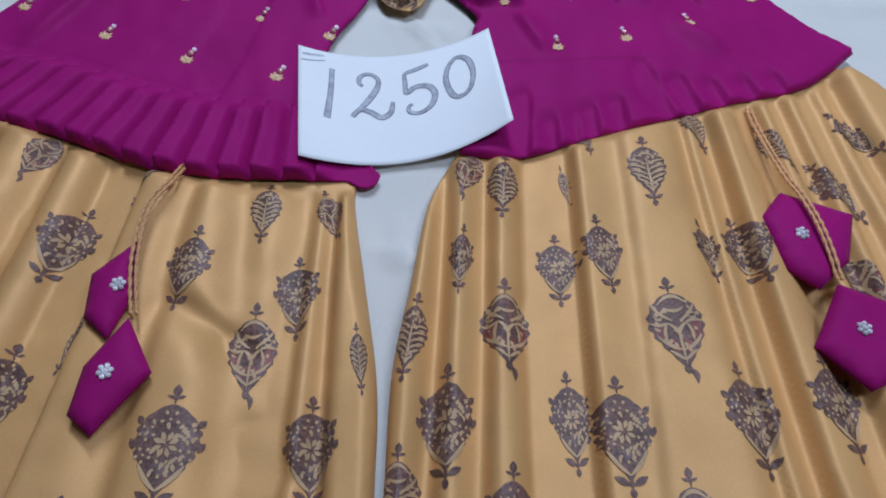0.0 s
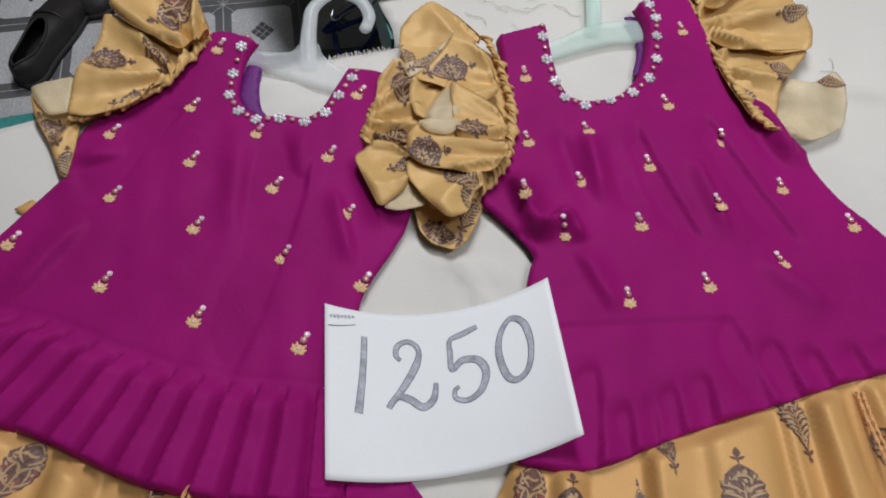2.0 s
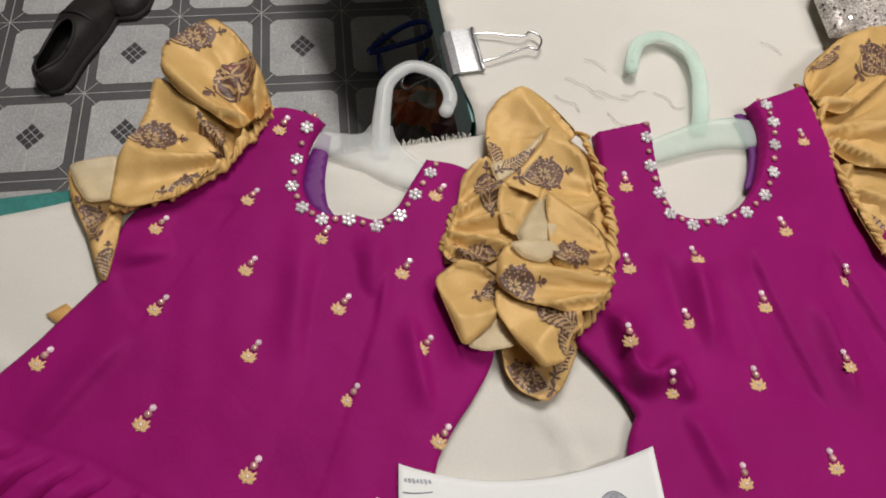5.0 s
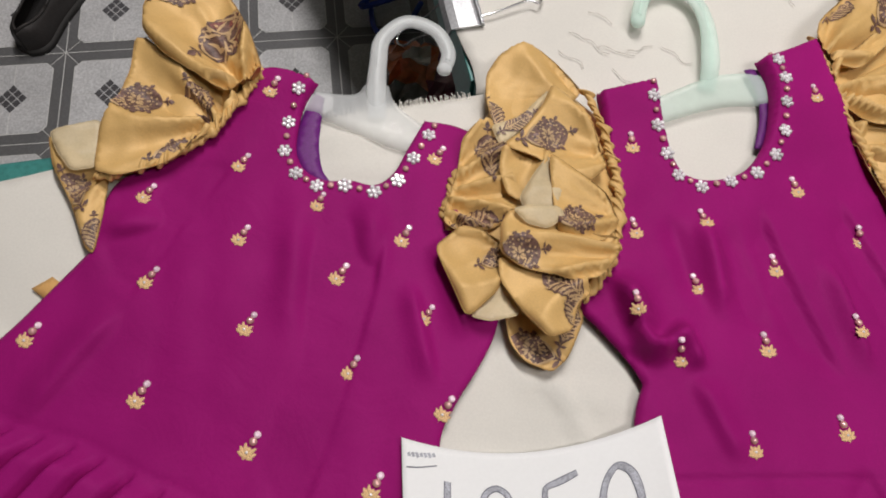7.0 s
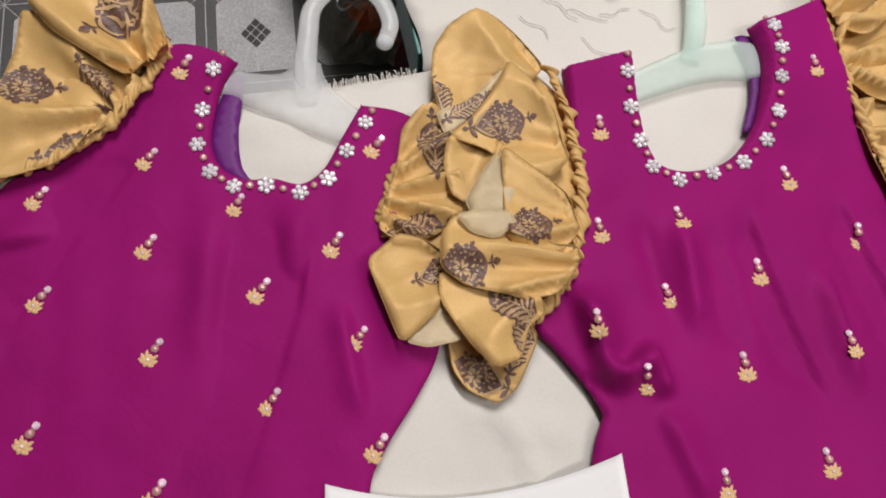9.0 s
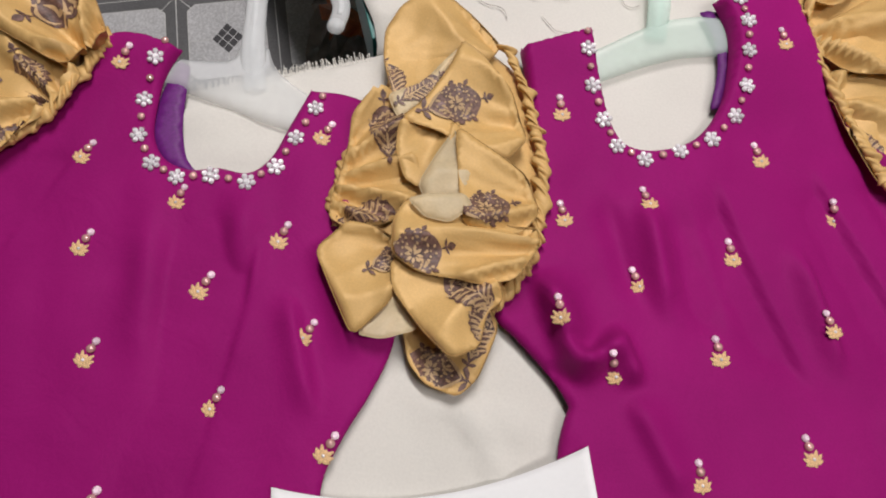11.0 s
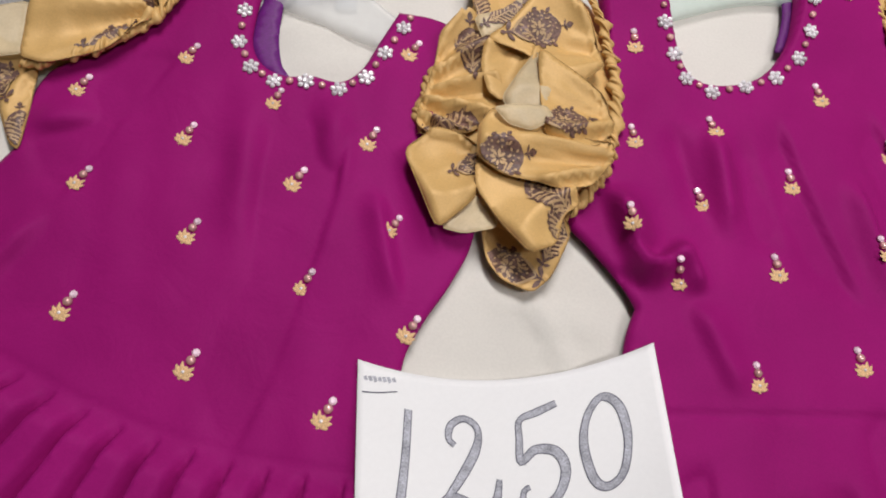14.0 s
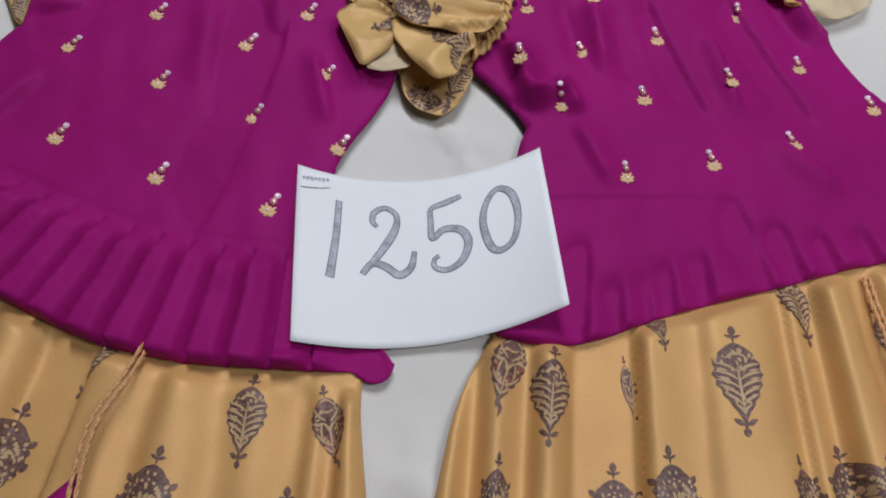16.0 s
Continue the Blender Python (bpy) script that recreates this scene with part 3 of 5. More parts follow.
def under_paper(x, y, h):
    """Holds the cloth down where the price sheet lies on it."""
    s, t = (x + 0.115) / 0.195, (0.603 + 0.164 * x - y) / 0.15
    m = (2 * np.clip(s, 0, 1) - 0.94) ** 2
    cap = 0.0035 + m * (0.0115 + (0.0085 + 0.009 * s) * np.clip(t, 0, 1))
    k = smoothstep(-0.12, -0.02, s) * smoothstep(1.12, 1.02, s) * smoothstep(-0.10, -0.02, t) * smoothstep(1.12, 1.04, t)
    return h + (np.minimum(h, cap) - h) * k


def pleat_phase(x, y):
    seam = np.interp(x, (-0.46, -0.40, -0.348, -0.293, -0.242, -0.184, -0.10), (0.585, 0.562, 0.554, 0.534, 0.520, 0.511, 0.508))
    s = (seam - y) / 0.09
    xt = (x - s * 0.031) / (1 + 0.23 * s)
    return s, xt / 0.0235


def left_height(x, y):
    h = 0.0110 + 0.0020 * wobble(x, y, 0.15, 11) + 0.0009 * wobble(x, y, 0.055, 12) + 0.0009 * wobble(x + 0.15 * (y - 0.6), y * 0.30, 0.06, 13)
    h = h - fold(x, y, (-0.156, 0.75), (-0.192, 0.51), 0.0035, 0.026, 0.0042, 0.2, 0.004)
    h = h + fold(x, y, (-0.171, 0.785), (-0.158, 0.69), 0.014, 0.012, 0.0030, 0.4)
    h = h - 0.5 * fold(x, y, (-0.214, 0.775), (-0.192, 0.62), 0.012, 0.018, 0.0050, 0.4)
    h = h + fold(x, y, (-0.232, 0.79), (-0.214, 0.62), 0.016, 0.014, 0.0028, 0.4)
    h = h - 0.5 * fold(x, y, (-0.192, 0.785), (-0.176, 0.66), 0.010, 0.012, 0.0036, 0.4)
    h = h - fold(x, y, (-0.295, 0.80), (-0.350, 0.665), 0.0035, 0.020, 0.0040, 0.25, -0.006)
    h = h + fold(x, y, (-0.392, 0.722), (-0.318, 0.738), 0.016, 0.007, 0.0034, 0.35)
    h = h - 0.5 * fold(x, y, (-0.385, 0.705), (-0.33, 0.72), 0.006, 0.010, 0.003, 0.3)
    h = h + fold(x, y, (-0.35, 0.66), (-0.40, 0.56), 0.006, 0.018, 0.003, 0.3)
    h = h + fold(x, y, (-0.11, 0.75), (-0.075, 0.66), 0.008, 0.010, 0.004, 0.3) + fold(x, y, (-0.13, 0.71), (-0.10, 0.62), 0.005, 0.010, 0.003, 0.3)
    h = h + 0.010 * smoothstep(0.84, 0.90, y) * smoothstep(-0.18, -0.22, x)
    s, ph = pleat_phase(x, y)
    fr = ph - np.floor(ph)
    saw = np.where(fr < 0.05, fr / 0.05, 1 - 0.15 * fr - 0.85 * smoothstep(0.60, 1.0, fr))
    amp = smoothstep(0.0, 0.28, s) * smoothstep(-0.055, -0.085, x)
    h = h + amp * (0.0175 * saw - 0.0050) + 0.0030 * smoothstep(0.5, 1.0, s)
    h = h - 0.0007 * np.exp(-((s + 0.02) / 0.025) ** 2)
    flank = smoothstep(-0.10, -0.065, x) * smoothstep(0.60, 0.55, y)
    return np.maximum(under_paper(x, y, h * (1 - 0.55 * flank)), 0.0035 + 0.0055 * smoothstep(-0.06, -0.09, x) + 0.0005 * wobble(x, y, 0.04, 96))


def right_height(x, y):
    h = 0.0125 + 0.0020 * wobble(x, y, 0.15, 21) + 0.0009 * wobble(x, y, 0.055, 22) + 0.0009 * wobble(x - 0.25 * (y - 0.6), y * 0.30, 0.06, 23)
    h = h + 0.014 * smoothstep(0.84, 0.95, y + 0.1 * (0.15 - x))
    h = h + fold(x, y, (0.040, 0.735), (0.070, 0.655), 0.016, 0.006, 0.0090, 0.3) + fold(x, y, (0.062, 0.662), (0.100, 0.690), 0.006, 0.010, 0.0070, 0.35)
    h = h - 0.5 * fold(x, y, (0.052, 0.69), (0.088, 0.672), 0.006, 0.006, 0.0050, 0.35) - 0.5 * fold(x, y, (0.045, 0.668), (0.070, 0.655), 0.005, 0.006, 0.004, 0.3)
    h = h + fold(x, y, (0.092, 0.70), (0.110, 0.655), 0.006, 0.010, 0.0050, 0.3)
    h = h + fold(x, y, (0.102, 0.655), (0.138, 0.585), 0.013, 0.007, 0.0032, 0.3)
    h = h - fold(x, y, (0.170, 0.815), (0.226, 0.66), 0.004, 0.020, 0.0038, 0.25, -0.006)
    h = h - 0.5 * fold(x, y, (0.140, 0.80), (0.165, 0.69), 0.010, 0.012, 0.0055, 0.3) + fold(x, y, (0.118, 0.80), (0.132, 0.70), 0.010, 0.008, 0.0045, 0.3)
    h = h - 0.5 * fold(x, y, (0.090, 0.80), (0.112, 0.71), 0.008, 0.010, 0.0045, 0.3)
    h = h - fold(x, y, (0.245, 0.83), (0.318, 0.665), 0.0035, 0.022, 0.0045, 0.25, -0.004) + fold(x, y, (0.225, 0.77), (0.25, 0.67), 0.006, 0.010, 0.0035, 0.3)
    h = h + fold(x, y, (0.30, 0.86), (0.335, 0.76), 0.008, 0.012, 0.005, 0.3) - 0.5 * fold(x, y, (0.285, 0.84), (0.325, 0.75), 0.008, 0.010, 0.005, 0.3)
    h = h + fold(x, y, (0.27, 0.655), (0.33, 0.60), 0.008, 0.014, 0.003, 0.3)
    seam = 0.5765 + 0.11 * (x - 0.13)
    h = h - 0.0014 * np.exp(-((y - seam) / 0.0022) ** 2) * smoothstep(0.26, 0.2, x) + 0.0008 * smoothstep(seam, seam + 0.004, y) * smoothstep(0.30, 0.2, x)
    for xt, xb, ln, a in ((0.112, 0.108, 0.09, 0.0065), (0.136, 0.138, 0.05, 0.004), (0.158, 0.160, 0.045, 0.003), (0.176, 0.179, 0.05, 0.0045), (0.204, 0.208, 0.05, 0.004), (0.232, 0.262, 0.085, 0.0055), (0.268, 0.288, 0.055, 0.006),
                          (0.300, 0.318, 0.04, 0.004), (0.335, 0.352, 0.035, 0.0035), (0.365, 0.384, 0.03, 0.003)):
        hem = np.interp(xb, (0.05, 0.12, 0.176, 0.263, 0.324, 0.405), (0.452, 0.458, 0.482, 0.513, 0.535, 0.562))
        h = h - fold(x, y, (xt, hem + ln), (xb, hem - 0.02), 0.0042, 0.018, 0.95 * a, 0.35)
    hem = np.interp(x, (0.05, 0.12, 0.176, 0.263, 0.324, 0.405, 0.467), (0.452, 0.458, 0.482, 0.513, 0.535, 0.562, 0.612))
    h = h + 0.0045 * smoothstep(0.06, 0.0, y - hem)
    return np.maximum(under_paper(x, y, h), 0.0035 + 0.0045 * smoothstep(0.05, 0.075, x) + 0.0005 * wobble(x, y, 0.04, 97))


LEFT_RUNS = [
    [(-0.236, 0.893), (-0.244, 0.870), (-0.246, 0.845), (-0.243, 0.818), (-0.231, 0.800), (-0.212, 0.793), (-0.192, 0.796), (-0.170, 0.794), (-0.155, 0.808), (-0.145, 0.836), (-0.134, 0.866)],
    [(-0.134, 0.867), (-0.108, 0.866), (-0.084, 0.858)],
    [(-0.082, 0.856), (-0.092, 0.81), (-0.085, 0.76), (-0.055, 0.705)],
    [(-0.052, 0.700), (-0.056, 0.670), (-0.068, 0.640), (-0.083, 0.610), (-0.092, 0.580), (-0.085, 0.53), (-0.060, 0.47), (-0.033, 0.434)],
    [(-0.026, 0.426), (-0.030, 0.415), (-0.042, 0.411)],
    [(-0.056, 0.418), (-0.093, 0.415), (-0.164, 0.413), (-0.205, 0.416), (-0.250, 0.424), (-0.329, 0.452), (-0.385, 0.466), (-0.455, 0.505)],
    [(-0.490, 0.540), (-0.465, 0.580), (-0.430, 0.632), (-0.412, 0.664)],
    [(-0.391, 0.703), (-0.393, 0.742), (-0.385, 0.772)],
    [(-0.352, 0.793), (-0.324, 0.826), (-0.306, 0.862)],
    [(-0.292, 0.899), (-0.265, 0.902)],
]
RIGHT_RUNS = [
    [(0.083, 0.935), (0.088, 0.898), (0.096, 0.862), (0.108, 0.841), (0.133, 0.838), (0.163, 0.851), (0.184, 0.882), (0.193, 0.920), (0.194, 0.950), (0.186, 0.975)],
    [(0.185, 0.978), (0.215, 0.993), (0.244, 1.010)],
    [(0.246, 1.008), (0.258, 0.955), (0.279, 0.888), (0.308, 0.846), (0.334, 0.808)],
    [(0.348, 0.785), (0.349, 0.765), (0.366, 0.730), (0.393, 0.697), (0.424, 0.661)],
    [(0.467, 0.614), (0.405, 0.562), (0.324, 0.535), (0.263, 0.513), (0.176, 0.482), (0.120, 0.457), (0.082, 0.450)],
    [(0.047, 0.454), (0.050, 0.50), (0.056, 0.56), (0.057, 0.615)],
    [(0.064, 0.642), (0.054, 0.658), (0.030, 0.683), (0.012, 0.702)],
    [(0.020, 0.73), (0.040, 0.80), (0.034, 0.87), (0.026, 0.915)],
    [(0.028, 0.917), (0.055, 0.928), (0.081, 0.938)],
]
LEFT = Cloth(corners_through(LEFT_RUNS, 0.004), left_height, 0.0035, 0.008, 0.002)
RIGHT = Cloth(corners_through(RIGHT_RUNS, 0.004), right_height, 0.0035, 0.008, 0.002)


def pleat_lines():
    """Close pairs of points along each pleat's edge, so that it stays sharp."""
    out = []
    for k in range(-21, -2):
        for e in (0.005, 0.05):
            xt = (k + e) * 0.0235
            s = np.linspace(-0.02, 1.35, 50)
            x = xt * (1 + 0.23 * s) + s * 0.031
            seam = np.interp(x, (-0.46, -0.40, -0.348, -0.293, -0.242, -0.184, -0.10), (0.585, 0.562, 0.554, 0.534, 0.520, 0.511, 0.508))
            out.append(np.stack([x, seam - 0.09 * s], -1))
    return out


left_top = LEFT.build("blouse", PURPLE, None, 0.0032, pleat_lines())
tagged(left_top, "magenta silk flared top with pleated hem, gold sprigs and frilled sleeves", "blouse", "tops laid on the table")
right_top = RIGHT.build("blouse", PURPLE, None, 0.0032)
tagged(right_top, "magenta silk flared top with round crystal neckline, lying over its skirt", "blouse", "tops laid on the table")


def back_neck(pts, parent, lift):
    """The inside of the back, seen through the neck opening, as a narrow facing."""
    o = corners_through(pts, 0.005)
    c = Cloth(o, lambda x, y: lift + 0.0004 * wobble(x, y, 0.03, 31), 0.003, lift - 0.001, 0.001)
    return c.build("back_lining", LINING, parent, 0.006, label="violet inside of the back neck")


back_neck([[(-0.240, 0.888), (-0.247, 0.845), (-0.244, 0.815), (-0.228, 0.797)], [(-0.207, 0.793), (-0.217, 0.803), (-0.225, 0.828), (-0.228, 0.858)], [(-0.229, 0.882)]], left_top, 0.0062)
back_neck([[(0.197, 0.918), (0.198, 0.950), (0.190, 0.974)], [(0.176, 0.972), (0.186, 0.945), (0.186, 0.915), (0.178, 0.880)], [(0.188, 0.885)]], right_top, 0.008)
for x, y in ((-0.276, 0.874), (-0.289, 0.796), (-0.361, 0.756), (-0.274, 0.727), (-0.339, 0.681), (-0.253, 0.6515), (-0.189, 0.703), (-0.1675, 0.626), (-0.321, 0.588), (-0.232, 0.560), (-0.120, 0.826), (-0.140, 0.742),
             (-0.114, 0.675), (-0.092, 0.602), (-0.138, 0.540), (-0.415, 0.624)):
    sprig(LEFT, left_top, x, y, -25 + random.uniform(-6, 5), random.uniform(0.88, 0.98))
sprig(LEFT, left_top, -0.2155, 0.766, -18, 0.85)
for x, y in ((0.058, 0.859), (0.234, 0.933), (0.122, 0.790), (0.210, 0.834), (0.262, 0.791), (0.1135, 0.7285), (0.1835, 0.7545), (0.053, 0.696), (0.166, 0.680), (0.2425, 0.7025), (0.311, 0.732), (0.371, 0.692), (0.147, 0.5985), (0.222, 0.619), (0.294, 0.646), (0.093, 0.663), (0.0605, 0.774)):
    sprig(RIGHT, right_top, x, y, 12 + random.uniform(-8, 10), random.uniform(0.86, 0.97))


def neckline(cloth, parent, pts, ends):
    for k, (x, y) in enumerate(pts):
        stone_flower(parent, cloth.at(x, y, 0.0008), random.uniform(0, 60), random.uniform(1.10, 1.20), surface_tilt(cloth, x, y))
    mids = [((a[0] + b[0]) / 2, (a[1] + b[1]) / 2) for a, b in zip(pts, pts[1:])] + list(ends)
    for x, y in mids:
        child("neck_pearl", SMALL_PEARL_ME, parent, cloth.at(x, y, 0.0014), 0, random.uniform(0.95, 1.10))


neckline(LEFT, left_top, ((-0.251, 0.880), (-0.255, 0.847), (-0.253, 0.817), (-0.239, 0.795), (-0.219, 0.785), (-0.195, 0.788), (-0.169, 0.785), (-0.150, 0.799), (-0.139, 0.824), (-0.128, 0.851)), ((-0.246, 0.894), (-0.124, 0.862), (-0.207, 0.787)))
neckline(RIGHT, right_top, ((0.077, 0.914), (0.081, 0.884), (0.090, 0.857), (0.100, 0.836), (0.121, 0.827), (0.148, 0.836), (0.173, 0.848), (0.193, 0.870), (0.202, 0.895), (0.204, 0.924), (0.205, 0.951), (0.200, 0.972)), ((0.076, 0.929), (0.196, 0.982)))


# ---- frilled sleeves ----
def gathers(name, pts, parent, seed, width=0.009):
    """A shirred band: one puckered roll along the armhole, its creases slanting."""
    r = random.Random(seed)
    line = curve_through(pts, False, 0.0009)
    bm = bmesh.new()
    rings, ph = [], 0.0
    swell, k = [], 0
    for i in range(len(line)):
        if i >= k:
            length, size, rise, out, slant = r.randint(3, 11), r.uniform(0.45, 1.25), r.uniform(-0.0014, 0.0022), r.uniform(-0.0016, 0.0016), r.uniform(0.0005, 0.0075)
            start, k = i, i + length
        swell.append((math.sin(math.pi * (i - start + 0.5) / length) ** 0.7, size, rise, out, slant))
    for i in range(len(line)):
        p, d = Vector(line[i]), (Vector(line[min(i + 1, len(line) - 1)]) - Vector(line[max(i - 1, 0)])).normalized()
        side = Vector((-d.y, d.x, 0)).normalized()
        m, size, rise, out, slant = swell[i]
        ring = []
        for q in range(12):
            a = 2 * math.pi * q / 12
            c, s = math.cos(a), math.sin(a)
            ring.append(bm.verts.new(p + side * (c * width * size * (0.55 + 0.45 * m) + out * m) + d * (c * slant) + Vector((0, 0, s * (0.0016 + 0.0022 * m * size) + rise * m))))
        rings.append(ring)
    for a, b in zip(rings, rings[1:]):
        for q in range(12):
            bm.faces.new((a[q], a[(q + 1) % 12], b[(q + 1) % 12], b[q]))
    return part(name, bm, RUFFLE, parent, "tightly gathered gold band")


def h3(pts, z):
    return [(x, y, C0 + z if np.isscalar(z) else C0 + z[k]) for k, (x, y) in enumerate(pts)]


def petal(name, pts, z0, parent, hub, mat=RUFFLE, waves=7.0, deep=0.0032, lift=0.006, seed=1, prints=(), smooth_=True):
    """One turned fold of a frill: a free-edged flap whose creases run towards the gathered seam at hub."""
    o = np.array(pts, float)
    for _ in range(3):
        nxt = np.roll(o, -1, 0)
        o = np.stack([o * 0.86 + nxt * 0.14, o * 0.14 + nxt * 0.86], 1).reshape(-1, 2)
    o = corners_through([[tuple(p)] for p in o], 0.004)
    far = max(math.hypot(x - hub[0], y - hub[1]) for x, y in pts)

    def h(x, y):
        a, r = np.arctan2(y - hub[1], x - hub[0]), np.hypot(x - hub[0], y - hub[1]) / far
        crease = 1 - 2 * np.abs(np.sin(a * waves * 0.5 + seed + 0.5 * np.sin(4 * r + seed)))
        fine = 1 - 2 * np.abs(np.sin(a * waves * 1.3 + 2.1 * seed))
        z = z0 + 1.7 * lift * (r - 0.5) + 2.1 * deep * crease * (1.25 - 0.5 * r) + 0.75 * deep * fine * (1.2 - r) + 0.0014 * wobble(x, y, 0.03, seed)
        z = z + 0.0018 * np.exp(-r / 0.25) * np.sin(a * 34)
        return np.maximum(z, 0.004)
    c = Cloth(o, h, 0.0010, max(z0 - 0.0010, 0.003), 0.0006)
    ob = c.build(name, mat, parent, 0.0035)
    q = np.stack([o[:, 0], o[:, 1], c.z(o[:, 0], o[:, 1])], -1)
    part("overlocked_edge", tube(np.concatenate([q, q[:1]]), 0.00038, 5), OVERLOCK if mat is RUFFLE else SHEER, ob, "brown overlocked edge")
    for x, y, turn, size, kind in prints:
        stamp(on_cloth(c, x, y, turn, 0.0007), kind, 1.2 * size, ob)
    return ob


def mound(pts, top, parent, seed):
    """The gathered body of a sleeve under its turned folds."""
    o = curve_through(pts, True, 0.005)
    c = Cloth(o, lambda x, y: top + 0.003 * wobble(x, y, 0.03, seed), 0.030, 0.004)
    return c.build("sleeve_body", RUFFLE, parent, 0.006, label="gathered gold satin sleeve")


# outer sleeve of the first top
ARM_A = [(-0.289, 0.899), (-0.299, 0.863), (-0.317, 0.825), (-0.346, 0.792), (-0.385, 0.772), (-0.402, 0.768)]
HUB_A = (-0.315, 0.835)
mound([(-0.300, 0.905), (-0.345, 0.955), (-0.385, 0.940), (-0.385, 0.88), (-0.395, 0.83), (-0.395, 0.78), (-0.36, 0.79), (-0.325, 0.825)], 0.018, left_top, 41)
petal("sleeve_fold", [(-0.458, 0.807), (-0.443, 0.775), (-0.414, 0.738), (-0.394, 0.704), (-0.386, 0.700), (-0.389, 0.735), (-0.396, 0.778), (-0.427, 0.790)], 0.013, left_top, (-0.39, 0.78), RUFFLE, 5, 0.002, 0.004, 2, ((-0.388, 0.715, 20, 0.04, 2), (-0.42, 0.755, 40, 0.045, 1)))
petal("sleeve_fold", [(-0.406, 0.910), (-0.401, 0.875), (-0.403, 0.841), (-0.410, 0.817), (-0.402, 0.769), (-0.383, 0.766), (-0.344, 0.785), (-0.318, 0.820), (-0.298, 0.856), (-0.309, 0.868), (-0.343, 0.882), (-0.375, 0.897), (-0.396, 0.911)], 0.026, left_top, HUB_A, RUFFLE, 6, 0.0036, 0.010, 3,
      ((-0.389, 0.844, -78, 0.056, 1), (-0.334, 0.849, 35, 0.050, 2), (-0.344, 0.799, -60, 0.045, 1)))
petal("turned_edge", [(-0.410, 0.823), (-0.452, 0.805), (-0.440, 0.786), (-0.422, 0.768), (-0.401, 0.775)], 0.022, left_top, HUB_A, SHEER, 5, 0.001, 0.004, 4)
petal("sleeve_fold", [(-0.367, 0.989), (-0.390, 0.969), (-0.405, 0.945), (-0.396, 0.911), (-0.372, 0.889), (-0.341, 0.873), (-0.310, 0.859), (-0.290, 0.878), (-0.284, 0.889), (-0.303, 0.926), (-0.324, 0.957), (-0.344, 0.977)], 0.036, left_top, (-0.296, 0.875), RUFFLE, 5, 0.0050, 0.010, 5,
      ((-0.380, 0.962, -65, 0.056, 1), (-0.325, 0.925, 148, 0.074, 0)))
gathers("gathered_band", h3(ARM_A, 0.020), left_top, 3, 0.0062)

# sleeves that lie over one another between the tops
ARM_B = [(-0.090, 0.850), (-0.097, 0.815), (-0.103, 0.795), (-0.105, 0.772), (-0.101, 0.756)]
ARM_C = [(0.012, 0.911), (0.025, 0.888), (0.035, 0.854), (0.042, 0.821), (0.043, 0.785), (0.039, 0.757), (0.029, 0.729), (0.013, 0.706)]
HUB_C = (0.060, 0.800)
mound([(0.015, 0.905), (-0.045, 0.945), (-0.070, 0.90), (-0.085, 0.84), (-0.09, 0.77), (-0.085, 0.71), (-0.045, 0.69), (0.010, 0.695), (0.046, 0.76), (0.047, 0.83), (0.035, 0.88)], 0.019, right_top, 61)
petal("sleeve_fold", [(-0.106, 0.759), (-0.107, 0.772), (-0.099, 0.811), (-0.098, 0.842), (-0.088, 0.860), (-0.074, 0.867), (-0.060, 0.846), (-0.050, 0.819), (-0.040, 0.787), (-0.050, 0.770), (-0.070, 0.755), (-0.092, 0.752)], 0.0225, left_top, (-0.125, 0.790), RUFFLE, 15, 0.0034, 0.010, 2,
      ((-0.080, 0.762, -80, 0.050, 2), (-0.072, 0.83, 10, 0.050, 2)))
gathers("gathered_band", h3(ARM_B, 0.012), left_top, 4, 0.006)
petal("sleeve_tip", [(-0.050, 0.690), (-0.044, 0.664), (-0.032, 0.650), (-0.010, 0.643), (0.003, 0.656), (0.016, 0.692), (0.006, 0.710), (-0.022, 0.712)], 0.014, right_top, (-0.01, 0.75), RUFFLE, 8, 0.0022, -0.006, 3, ((-0.027, 0.660, 75, 0.050, 1), (0.003, 0.684, -20, 0.045, 2)))
petal("sleeve_fold", [(-0.049, 0.961), (-0.070, 0.943), (-0.081, 0.919), (-0.080, 0.893), (-0.070, 0.858), (-0.049, 0.858), (-0.022, 0.885), (0.003, 0.900), (0.010, 0.915), (-0.012, 0.939), (-0.032, 0.955)], 0.022, right_top, (0.02, 0.90), RUFFLE, 4, 0.0034, 0.004, 4, ((-0.072, 0.872, 20, 0.045, 2),))
petal("turned_edge", [(-0.021, 0.906), (-0.038, 0.862), (-0.064, 0.836), (-0.074, 0.857), (-0.049, 0.868)], 0.029, right_top, HUB_C, SHEER, 6, 0.0015, 0.004, 5, ((-0.050, 0.862, -50, 0.04, 2),))
petal("sleeve_fold", [(-0.021, 0.906), (-0.005, 0.894), (0.017, 0.865), (0.030, 0.825), (0.015, 0.808), (-0.012, 0.815), (-0.036, 0.828), (-0.063, 0.834), (-0.045, 0.853), (-0.029, 0.881)], 0.034, right_top, (0.045, 0.84), RUFFLE, 5, 0.0030, 0.008, 6, ((-0.024, 0.851, -70, 0.050, 1),))
petal("sleeve_fold", [(-0.063, 0.836), (-0.064, 0.811), (-0.056, 0.789), (-0.046, 0.783), (-0.036, 0.790), (-0.022, 0.818), (-0.016, 0.834), (-0.041, 0.838)], 0.031, right_top, (-0.02, 0.85), RUFFLE, 5, 0.0026, 0.004, 7)
